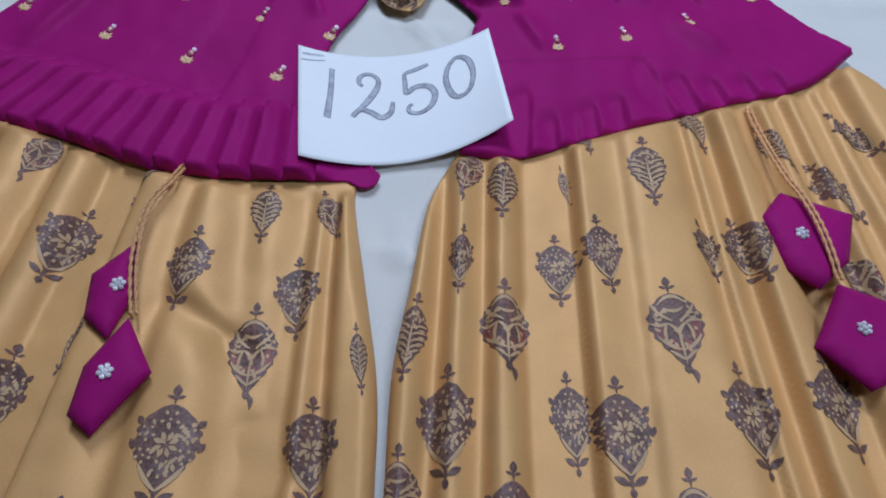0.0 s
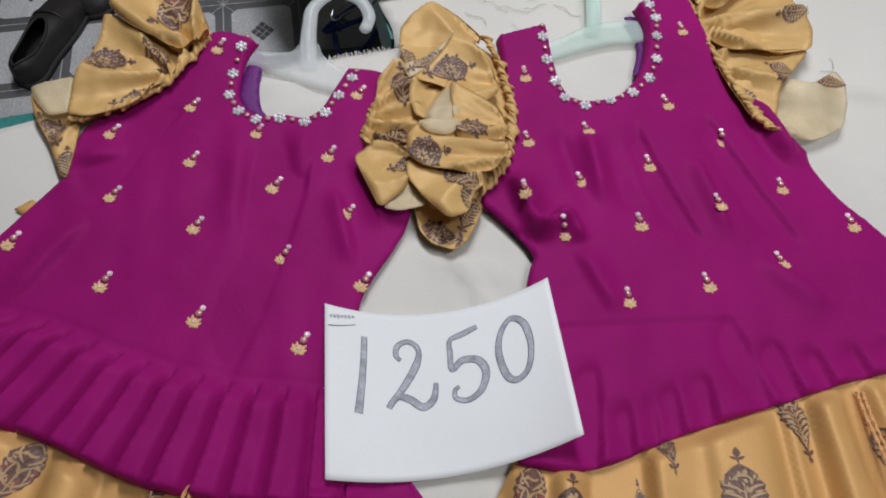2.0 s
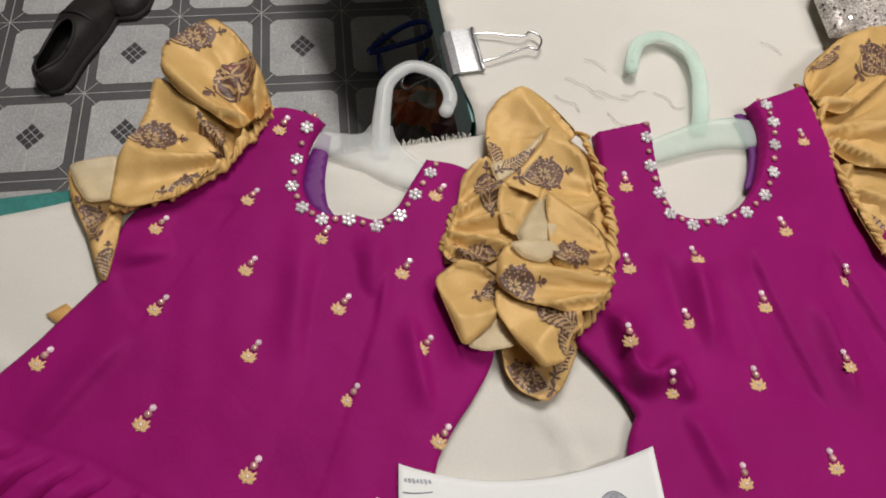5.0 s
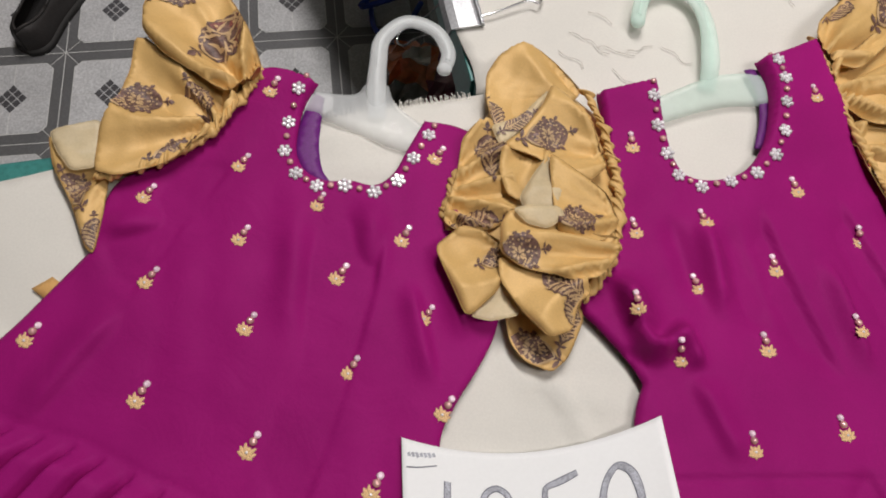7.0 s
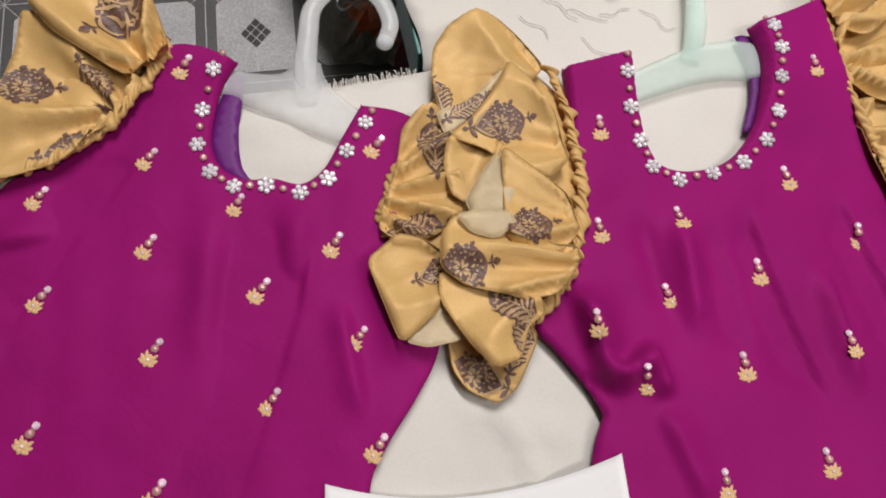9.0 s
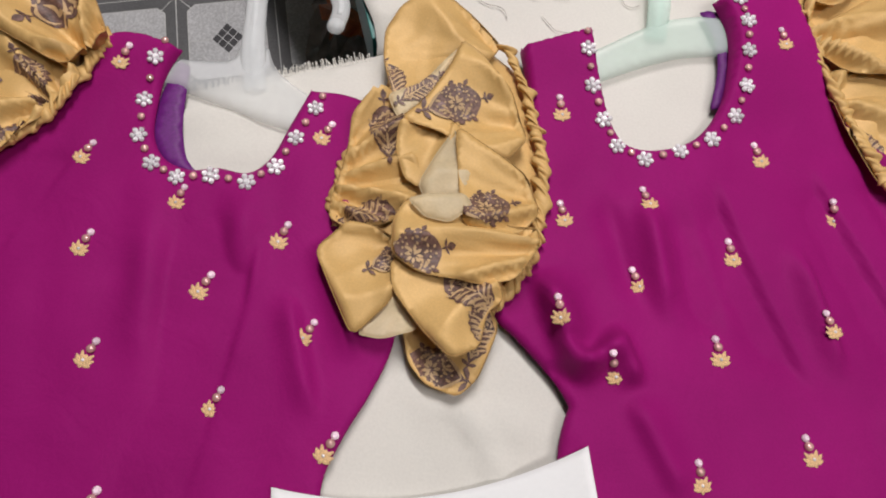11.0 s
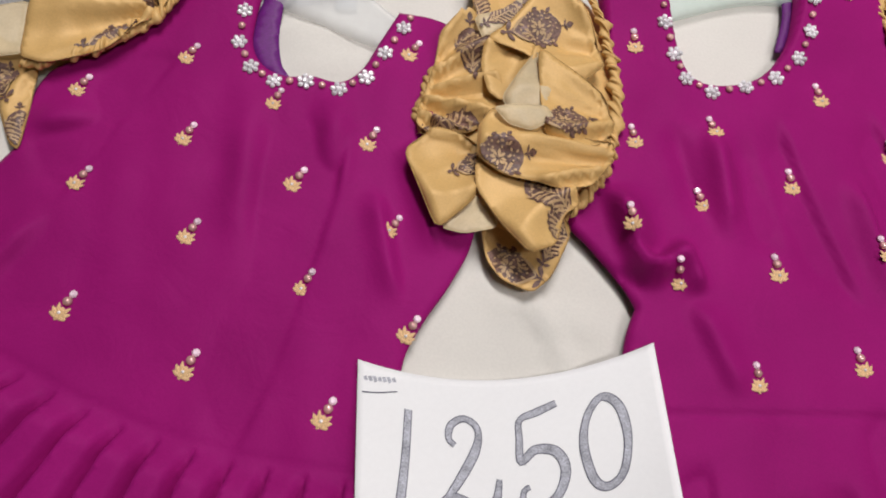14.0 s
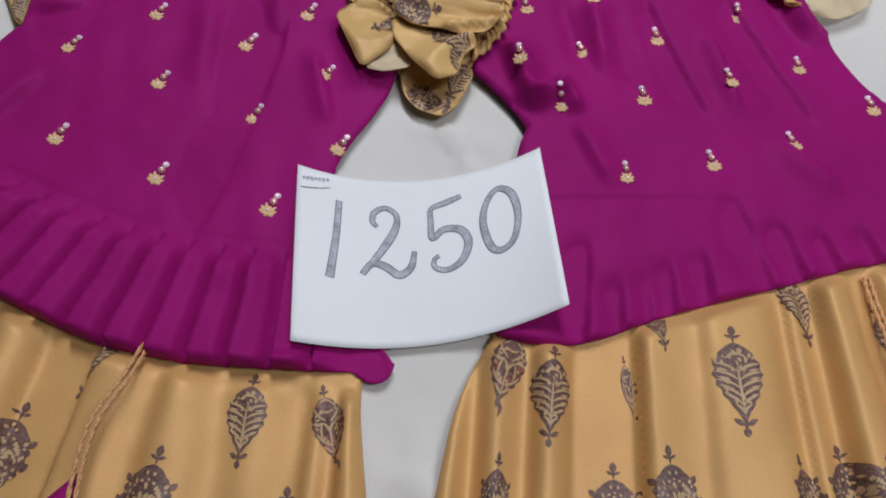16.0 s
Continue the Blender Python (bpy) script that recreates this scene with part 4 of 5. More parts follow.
petal("turned_edge", [(-0.022, 0.830), (-0.034, 0.809), (-0.046, 0.783), (-0.040, 0.771), (-0.012, 0.775), (-0.008, 0.799)], 0.035, right_top, HUB_C, SHEER, 7, 0.0018, 0.004, 8)
petal("sleeve_fold", [(-0.023, 0.829), (0.003, 0.812), (0.030, 0.793), (0.038, 0.766), (0.026, 0.751), (0.011, 0.748), (-0.014, 0.752), (-0.018, 0.783)], 0.040, right_top, (0.055, 0.775), RUFFLE, 6, 0.0030, 0.008, 9, ((0.000, 0.766, -70, 0.046, 1),))
petal("sleeve_fold", [(-0.092, 0.755), (-0.112, 0.733), (-0.098, 0.706), (-0.081, 0.674), (-0.058, 0.700), (-0.050, 0.724), (-0.058, 0.745), (-0.074, 0.753)], 0.029, right_top, (-0.04, 0.75), RUFFLE, 3.5, 0.0030, 0.004, 10, ((-0.060, 0.73, -60, 0.036, 1),))
petal("turned_edge", [(-0.057, 0.707), (-0.079, 0.677), (-0.062, 0.675), (-0.038, 0.683), (-0.048, 0.703)], 0.027, right_top, (-0.03, 0.72), SHEER, 6, 0.0014, 0.003, 11)
petal("sleeve_fold", [(-0.058, 0.707), (-0.036, 0.680), (-0.017, 0.663), (0.001, 0.672), (0.005, 0.695), (0.016, 0.705), (0.008, 0.724), (-0.020, 0.730), (-0.040, 0.732), (-0.060, 0.727)], 0.036, right_top, (0.035, 0.735), RUFFLE, 5, 0.0030, 0.004, 12, ((-0.006, 0.708, 60, 0.050, 2), (0.004, 0.686, 10, 0.04, 2)))
petal("sleeve_fold", [(-0.054, 0.768), (-0.061, 0.752), (-0.060, 0.729), (-0.040, 0.717), (0.001, 0.712), (0.023, 0.718), (0.038, 0.741), (0.037, 0.755), (0.016, 0.755), (-0.006, 0.761), (-0.023, 0.764), (-0.040, 0.771)], 0.041, right_top, (0.065, 0.742), RUFFLE, 16, 0.0030, 0.006, 13, ((-0.046, 0.728, -70, 0.050, 1),))
petal("turned_edge", [(-0.052, 0.767), (-0.040, 0.755), (-0.023, 0.752), (-0.008, 0.765), (-0.014, 0.774), (-0.038, 0.772)], 0.045, right_top, HUB_C, SHEER, 5, 0.0012, 0.002, 14)
gathers("gathered_band", h3(ARM_C, 0.020), right_top, 5, 0.0062)

# outer sleeve of the second top
ARM_D = [(0.245, 1.010), (0.251, 0.985), (0.260, 0.941), (0.269, 0.897), (0.283, 0.861), (0.296, 0.827), (0.318, 0.799)]
HUB_D = (0.262, 0.935)
mound([(0.255, 1.010), (0.30, 1.06), (0.34, 1.07), (0.355, 0.99), (0.36, 0.93), (0.34, 0.90), (0.325, 0.86), (0.315, 0.805), (0.285, 0.86), (0.262, 0.94)], 0.016, right_top, 81)
petal("turned_edge", [(0.325, 0.871), (0.350, 0.884), (0.372, 0.876), (0.403, 0.899), (0.409, 0.880), (0.404, 0.853), (0.392, 0.817), (0.357, 0.797), (0.331, 0.798), (0.318, 0.818)], 0.014, right_top, (0.29, 0.85), SHEER, 6, 0.0026, 0.004, 3, ((0.392, 0.880, 70, 0.04, 2),))
petal("sleeve_fold", [(0.262, 0.915), (0.320, 0.918), (0.376, 0.922), (0.348, 0.885), (0.329, 0.857), (0.318, 0.816), (0.320, 0.796), (0.293, 0.819), (0.275, 0.860)], 0.021, right_top, (0.268, 0.89), RUFFLE, 5, 0.0034, 0.006, 4, ((0.340, 0.892, 60, 0.034, 2), (0.292, 0.848, 30, 0.056, 2), (0.337, 0.87, 60, 0.03, 1)))
petal("sleeve_fold", [(0.357, 1.094), (0.362, 1.055), (0.369, 0.996), (0.384, 0.952), (0.376, 0.919), (0.339, 0.910), (0.283, 0.912), (0.257, 0.935), (0.254, 0.979), (0.288, 1.005), (0.320, 1.040)], 0.026, right_top, (0.252, 0.945), RUFFLE, 7, 0.0046, 0.006, 5, ((0.362, 0.966, 100, 0.036, 2),))
petal("sleeve_fold", [(0.346, 1.107), (0.295, 1.082), (0.249, 1.030), (0.241, 1.006), (0.257, 0.978), (0.281, 0.972), (0.313, 1.006), (0.351, 1.046), (0.357, 1.093)], 0.030, right_top, (0.248, 0.985), RUFFLE, 7, 0.0036, 0.004, 6, ((0.322, 1.050, -40, 0.060, 1), (0.272, 1.050, -45, 0.045, 2)))
gathers("gathered_band", h3(ARM_D, 0.020), right_top, 6, 0.0062)


# ---- the two skirts ----
HEM_L = ((-0.45, -0.33, -0.25, -0.16, -0.04), (0.50, 0.452, 0.424, 0.411, 0.405))
HEM_R = ((0.05, 0.12, 0.176, 0.263, 0.324, 0.405, 0.467), (0.452, 0.458, 0.482, 0.513, 0.535, 0.562, 0.612))


def under_top(x, y, hems):
    hem = np.interp(x, *hems)
    return smoothstep(0.004, -0.016, y - hem)


def valleys(x, y, rows, top, bottom):
    """Gathers: soft troughs that run from the waist to the hem, (x at the waist, x at the hem, width left, width right, depth)."""
    out = 0
    for xt, xb, wl, wr, a in rows:
        y0 = top + 0.2 * (xt - 0.2) if top > 0.5 else top
        out = out + fold(x, y, (xt, y0), (xb, bottom), 0.85 * wr, 1.6 * wl, 1.9 * a / FOLDS, 0.06, 0.004 * math.sin(40 * xt))
    return out


def left_skirt_height(x, y):
    h = 0.0225 + 0.0030 * wobble(x, y * 0.45, 0.12, 91) + 0.0008 * wobble(x, y, 0.05, 92)
    d = valleys(x, y, ((-0.385, -0.44, 0.012, 0.016, 0.011), (-0.318, -0.372, 0.012, 0.018, 0.011), (-0.238, -0.285, 0.020, 0.009, 0.017), (-0.262, -0.318, 0.009, 0.010, 0.006), (-0.088, -0.085, 0.018, 0.012, 0.011),
                       (-0.066, -0.040, 0.009, 0.007, 0.009), (-0.150, -0.105, 0.012, 0.024, 0.006), (-0.185, -0.200, 0.010, 0.012, 0.005)), 0.47, -0.02)
    d = d + fold(x, y, (-0.20, 0.30), (-0.10, 0.235), 0.010, 0.018, 0.004, 0.3) + fold(x, y, (-0.12, 0.20), (-0.05, 0.13), 0.010, 0.016, 0.003, 0.3)
    k = under_top(x, y, HEM_L)
    return np.maximum(0.005 + (h - 0.005 - d) * k, 0.003 + 0.0006 * wobble(x, y, 0.04, 95))


def right_skirt_height(x, y):
    h = 0.0225 + 0.0030 * wobble(x, y * 0.45, 0.12, 93) + 0.0008 * wobble(x, y, 0.05, 94)
    d = valleys(x, y, ((0.034, 0.020, 0.008, 0.010, 0.010), (0.072, 0.062, 0.010, 0.008, 0.008), (0.116, 0.118, 0.010, 0.016, 0.014), (0.146, 0.150, 0.016, 0.006, 0.014), (0.190, 0.185, 0.016, 0.010, 0.003), (0.258, 0.295, 0.008, 0.006, 0.006),
                       (0.285, 0.330, 0.012, 0.006, 0.010), (0.330, 0.385, 0.014, 0.010, 0.013), (0.362, 0.425, 0.010, 0.009, 0.010), (0.396, 0.470, 0.012, 0.012, 0.012), (0.425, 0.53, 0.012, 0.012, 0.011)), 0.55, 0.0)
    d = d + fold(x, y, (0.10, 0.31), (0.14, 0.24), 0.012, 0.016, 0.003, 0.3)
    k = under_top(x, y, HEM_R)
    return np.maximum(0.005 + (h - 0.005 - d) * k, 0.003 + 0.0006 * wobble(x, y, 0.04, 95))


LS = Cloth(corners_through([[(-0.45, 0.52), (-0.25, 0.46), (-0.06, 0.44)], [(-0.048, 0.43), (-0.046, 0.39), (-0.029, 0.305), (-0.014, 0.225), (-0.010, 0.15), (-0.008, 0.02)], [(-0.01, -0.12)], [(-0.62, -0.10)], [(-0.60, 0.10), (-0.54, 0.34)]], 0.007), left_skirt_height, 0.010, 0.004)
RS = Cloth(corners_through([[(0.052, 0.475), (0.20, 0.52), (0.32, 0.56), (0.415, 0.60)], [(0.440, 0.600), (0.480, 0.560), (0.53, 0.47), (0.60, 0.30), (0.66, 0.10)], [(0.68, -0.10)], [(-0.004, -0.12)], [(-0.003, 0.02), (-0.003, 0.15), (-0.003, 0.235), (0.007, 0.31), (0.020, 0.398), (0.044, 0.456)]], 0.007), right_skirt_height, 0.010, 0.004)
left_skirt = LS.build("skirt", GOLD, None, 0.0036)
tagged(left_skirt, "gathered gold satin skirt printed with dark flower sprigs, magenta tassels", "skirt", "skirts laid on the table")
right_skirt = RS.build("skirt", GOLD, None, 0.0036)
tagged(right_skirt, "gathered gold satin skirt with block-printed sprigs, tucked under the top", "skirt", "skirts laid on the table")

for x, y, turn, kind, size, sq in (
        (-0.285, 0.338, -14, 1, 0.082, 1.0), (-0.176, 0.316, -8, 1, 0.078, 0.9), (-0.123, 0.378, 0, 2, 0.066, 0.95), (-0.085, 0.299, 5, 1, 0.078, 0.9), (-0.114, 0.246, 2, 0, 0.088, 0.9), (-0.158, 0.168, 0, 1, 0.092, 1.0),
        (-0.058, 0.172, 4, 1, 0.084, 0.9), (-0.066, 0.378, 18, 0, 0.062, 0.75), (-0.298, 0.205, -6, 1, 0.086, 0.9), (-0.252, 0.252, -20, 2, 0.060, 0.6), (-0.028, 0.240, 10, 2, 0.060, 0.5), (-0.36, 0.27, -10, 0, 0.085, 0.9),
        (-0.385, 0.40, -14, 2, 0.08, 0.9), (-0.232, 0.41, -24, 2, 0.06, 0.6), (-0.335, 0.43, -20, 0, 0.07, 0.7), (-0.40, 0.17, -8, 1, 0.09, 1.0), (-0.22, 0.09, 0, 0, 0.088, 1.0), (-0.10, 0.09, 0, 2, 0.085, 0.9), (-0.33, 0.10, 0, 2, 0.085, 0.9), (-0.16, 0.02, 0, 1, 0.085, 1.0)):
    stamp(on_cloth(LS, x, y, turn), kind, size, left_skirt, sq)
for x, y, turn, kind, size, sq in (
        (0.086, 0.412, -4, 2, 0.074, 0.9), (0.049, 0.335, -4, 1, 0.070, 0.55), (0.218, 0.433, 3, 2, 0.080, 1.0), (0.133, 0.336, 2, 1, 0.072, 0.95), (0.170, 0.345, 8, 1, 0.078, 0.8), (0.086, 0.272, 2, 0, 0.088, 0.95), (0.222, 0.276, 6, 0, 0.092, 1.0),
        (0.300, 0.360, 14, 1, 0.076, 1.0), (0.263, 0.356, 12, 1, 0.062, 0.7), (0.040, 0.194, 0, 1, 0.094, 0.85), (0.136, 0.203, 4, 1, 0.082, 0.75), (0.170, 0.190, 4, 1, 0.090, 1.0), (0.271, 0.207, 8, 1, 0.092, 0.9), (0.342, 0.220, 12, 1, 0.088, 1.0),
        (0.010, 0.262, -8, 2, 0.078, 0.75), (0.277, 0.500, 12, 2, 0.066, 0.9), (0.400, 0.430, 34, 1, 0.08, 0.8), (0.352, 0.478, 24, 2, 0.070, 0.7), (0.006, 0.138, 0, 0, 0.08, 0.9), (0.088, 0.125, 0, 1, 0.085, 0.9), (0.215, 0.125, 4, 0, 0.085, 0.9),
        (0.435, 0.500, 40, 1, 0.07, 0.7), (0.055, 0.430, -14, 0, 0.075, 0.7), (0.395, 0.33, 26, 0, 0.08, 0.9), (0.43, 0.25, 20, 1, 0.085, 0.9), (0.145, 0.425, 8, 0, 0.05, 0.4), (0.35, 0.10, 8, 2, 0.085, 0.9), (0.165, 0.475, 8, 1, 0.05, 0.6)):
    stamp(on_cloth(RS, x, y, turn), kind, size, right_skirt, sq)


def tassel(skirt, cloth, cord_pts, leaves):
    """A drawstring cord that ends in padded magenta diamonds with a crystal flower each."""
    for k, off in ((0, 0.0), (1, 0.0045)):
        pts = curve_through([(x + off, y, float(cloth.z(x, y)[0]) + 0.004 + lift) for x, y, lift in cord_pts], False, 0.003)
        bm = bmesh.new()
        for s in (0, 1):
            tw = []
            for i, p in enumerate(pts):
                a = i * 1.1 + s * math.pi
                tw.append((p[0] + 0.0007 * math.cos(a), p[1], p[2] + 0.0007 * math.sin(a)))
            b2 = tube(tw, 0.0011, 6)
            me = bpy.data.meshes.new("strand")
            b2.to_mesh(me)
            b2.free()
            bm.from_mesh(me)
            bpy.data.meshes.remove(me)
        part("drawstring_cord", bm, CORD, skirt, "twisted gold cord")
    for outline, lift, at in leaves:
        o = corners_through([[p] for p in outline], 0.006)
        base = sum(float(cloth.z(*p)[0]) for p in outline) / len(outline) - C0 + 0.006
        c = Cloth(o, lambda x, y, b=base, l=lift: b + l + 0.009 + 0.001 * wobble(x, y, 0.04, 7), 0.016, base + lift)
        ob = c.build("tassel_diamond", PURPLE, skirt, 0.006, label="padded magenta silk diamond")
        stone_flower(ob, c.at(at[0], at[1], 0.0006), 20, 1.1)


tassel(left_skirt, LS, ((-0.205, 0.43, 0.0), (-0.206, 0.396, 0.004), (-0.215, 0.360, 0.012), (-0.213, 0.31, 0.014), (-0.205, 0.266, 0.010)),
       (([(-0.217, 0.332), (-0.245, 0.300), (-0.240, 0.262), (-0.219, 0.246), (-0.208, 0.285)], 0.001, (-0.219, 0.289)), ([(-0.205, 0.262), (-0.178, 0.220), (-0.209, 0.172), (-0.228, 0.185), (-0.227, 0.222)], 0.004, (-0.207, 0.216))))
tassel(right_skirt, RS, ((0.335, 0.53, 0.0), (0.336, 0.500, 0.004), (0.341, 0.435, 0.018), (0.346, 0.405, 0.026), (0.352, 0.375, 0.028), (0.358, 0.345, 0.024), (0.362, 0.325, 0.014)),
       (([(0.336, 0.415), (0.397, 0.394), (0.380, 0.345), (0.349, 0.318), (0.325, 0.335), (0.313, 0.387)], 0.001, (0.341, 0.367)), ([(0.364, 0.322), (0.420, 0.300), (0.412, 0.25), (0.366, 0.230), (0.330, 0.265)], 0.003, (0.369, 0.279))))


# ---- price sheet ----


def paper_point(s, t, up=0.0):
    """s across from the left edge, t down from the top edge, both 0 to 1."""
    p = (PAP[0] * (1 - s) + PAP[1] * s) * (1 - t) + (PAP[3] * (1 - s) + PAP[2] * s) * t
    m = (2 * s - 0.94) ** 2
    sag = (1 - m) * (0.0175 - 0.0085 * t)
    z = C0 + 0.0062 + m * (0.0115 + (0.0085 + 0.009 * s) * t) + 0.0008 * math.sin(5 * s + 3 * t)
    return Vector((p.x, p.y - sag, z + up))


def price_sheet():
    nu, nv = 40, 26
    v = [paper_point(i / nu, j / nv) for i in range(nu + 1) for j in range(nv + 1)]
    f = [(i * (nv + 1) + j, i * (nv + 1) + j + 1, (i + 1) * (nv + 1) + j + 1, (i + 1) * (nv + 1) + j) for i in range(nu) for j in range(nv)]
    ob = link_mesh("price_sheet", v, f, PAPER)
    sol = ob.modifiers.new("thickness", "SOLIDIFY")
    sol.thickness, sol.offset = 0.00025, -1
    tagged(ob, "curved white paper sheet with a large handwritten price in grey pencil", "paper sign")
    return ob


sign = price_sheet()


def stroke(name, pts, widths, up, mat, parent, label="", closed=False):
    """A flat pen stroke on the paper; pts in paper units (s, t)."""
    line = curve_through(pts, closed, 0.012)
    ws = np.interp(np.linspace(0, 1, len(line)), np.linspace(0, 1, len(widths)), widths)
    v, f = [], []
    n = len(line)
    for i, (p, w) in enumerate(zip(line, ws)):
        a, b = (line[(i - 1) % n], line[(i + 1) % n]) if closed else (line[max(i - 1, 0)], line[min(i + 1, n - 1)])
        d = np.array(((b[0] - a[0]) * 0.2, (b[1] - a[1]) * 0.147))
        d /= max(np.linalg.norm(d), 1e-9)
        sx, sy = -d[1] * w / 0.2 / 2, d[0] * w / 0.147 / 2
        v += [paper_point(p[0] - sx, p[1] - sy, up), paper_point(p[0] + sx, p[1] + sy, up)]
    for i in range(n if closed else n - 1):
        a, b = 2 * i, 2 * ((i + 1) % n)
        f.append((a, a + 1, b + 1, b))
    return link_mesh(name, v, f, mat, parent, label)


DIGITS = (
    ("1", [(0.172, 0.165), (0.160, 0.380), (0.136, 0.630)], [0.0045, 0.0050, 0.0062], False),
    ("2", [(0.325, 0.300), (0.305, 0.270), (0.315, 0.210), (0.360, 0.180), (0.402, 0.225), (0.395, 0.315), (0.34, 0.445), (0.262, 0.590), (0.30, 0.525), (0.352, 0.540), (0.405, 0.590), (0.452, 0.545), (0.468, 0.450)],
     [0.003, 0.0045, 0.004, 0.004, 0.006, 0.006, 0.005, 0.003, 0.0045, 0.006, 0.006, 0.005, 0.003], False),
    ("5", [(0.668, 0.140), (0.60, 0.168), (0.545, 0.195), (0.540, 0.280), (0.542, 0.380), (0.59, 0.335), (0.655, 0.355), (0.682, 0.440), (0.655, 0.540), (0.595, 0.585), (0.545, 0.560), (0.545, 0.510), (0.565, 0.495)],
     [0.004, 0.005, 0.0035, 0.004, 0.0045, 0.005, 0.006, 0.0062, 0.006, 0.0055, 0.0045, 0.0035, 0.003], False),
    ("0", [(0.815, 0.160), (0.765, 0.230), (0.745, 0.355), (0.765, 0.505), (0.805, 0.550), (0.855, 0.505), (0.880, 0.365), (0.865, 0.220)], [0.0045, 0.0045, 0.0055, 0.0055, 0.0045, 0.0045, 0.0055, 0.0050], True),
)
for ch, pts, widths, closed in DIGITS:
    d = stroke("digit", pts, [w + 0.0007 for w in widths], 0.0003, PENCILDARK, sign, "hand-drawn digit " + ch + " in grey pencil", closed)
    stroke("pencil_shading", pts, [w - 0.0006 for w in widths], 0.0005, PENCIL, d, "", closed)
for k in range(7):
    s0 = 0.022 + 0.016 * k
    stroke("note_bar", [(s0, 0.075 - 0.004 * k), (s0 + 0.011, 0.068 - 0.004 * k)], [0.0022 + 0.0010 * (k % 3), 0.0030], 0.0003, PENCIL, sign)
stroke("underline", [(0.016, 0.135), (0.07, 0.120), (0.135, 0.095)], [0.0009, 0.0007], 0.0003, PENCILDARK, sign)


# ---- hangers ----
def plate(name, runs, low, thick, mat, parent, rim=0.006, label=""):
    c = Cloth(corners_through(runs, 0.003), lambda x, y: low + thick + 0 * x, rim, low)
    return c.build(name, mat, parent, 0.005, label=label)


def hanger(hook, hook_r, body_runs, low, mat, label, taper):
    h = empty("clothes_hanger")
    body = plate("hanger_body", body_runs, low, 0.0045, mat, h)
    line = curve_through(hook, False, 0.003)
    tp = np.interp(np.linspace(0, 1, len(line)), np.linspace(0, 1, len(taper)), taper)
    part("hook", tube(line, hook_r, 12, 0.42, tp), mat, h)
    # raised rib along the hook's spine
    rib = [(p[0], p[1], p[2] + 0.0022) for p in line[3:-3]]
    part("rib", tube(rib, hook_r * 0.35, 8, 0.6), mat, h)
    r = Vector(hook[-1])
    bm = bmesh.new()
    bmesh.ops.create_uvsphere(bm, u_segments=14, v_segments=8, radius=hook_r * 0.95)
    bmesh.ops.scale(bm, vec=(1, 1, 0.6), verts=bm.verts)
    bmesh.ops.translate(bm, vec=r, verts=bm.verts)
    part("hook_tip", bm, mat, h)
    tagged(h, label, "hanger", "hangers inside the tops")
    return h


hanger([(-0.178, 0.868, C0 + 0.001), (-0.182, 0.895, C0 + 0.009), (-0.184, 0.925, C0 + 0.013), (-0.183, 0.953, C0 + 0.014), (-0.163, 0.977, C0 + 0.014), (-0.134, 0.970, C0 + 0.014), (-0.119, 0.946, C0 + 0.013), (-0.121, 0.926, C0 + 0.012)], 0.0078,
       [[(-0.275, 0.893), (-0.235, 0.889), (-0.202, 0.891), (-0.192, 0.905)], [(-0.172, 0.905), (-0.163, 0.886), (-0.140, 0.868), (-0.105, 0.850)], [(-0.095, 0.825), (-0.128, 0.832), (-0.160, 0.838), (-0.196, 0.850), (-0.240, 0.864)], [(-0.285, 0.872)]],
       0.0035, CLEAR, "frosted white plastic clothes hanger inside the magenta top", [1.1, 1.25, 1.1, 1.05, 1, 1, 0.95, 0.9])
hanger([(0.138, 0.945, C0 + 0.003), (0.140, 0.975, C0 + 0.012), (0.139, 1.020, C0 + 0.013), (0.128, 1.053, C0 + 0.012), (0.101, 1.066, C0 + 0.012), (0.076, 1.050, C0 + 0.012), (0.068, 1.014, C0 + 0.012)], 0.0078,
       [[(0.040, 0.900), (0.085, 0.925), (0.125, 0.950), (0.150, 0.962)], [(0.175, 0.968), (0.205, 0.968), (0.240, 0.965)], [(0.240, 0.935), (0.195, 0.932), (0.150, 0.925), (0.092, 0.899)], [(0.045, 0.872)]],
       0.006, MINT, "pale mint plastic clothes hanger inside the magenta top", [1.1, 1.25, 1.1, 1.05, 1, 1, 0.95])


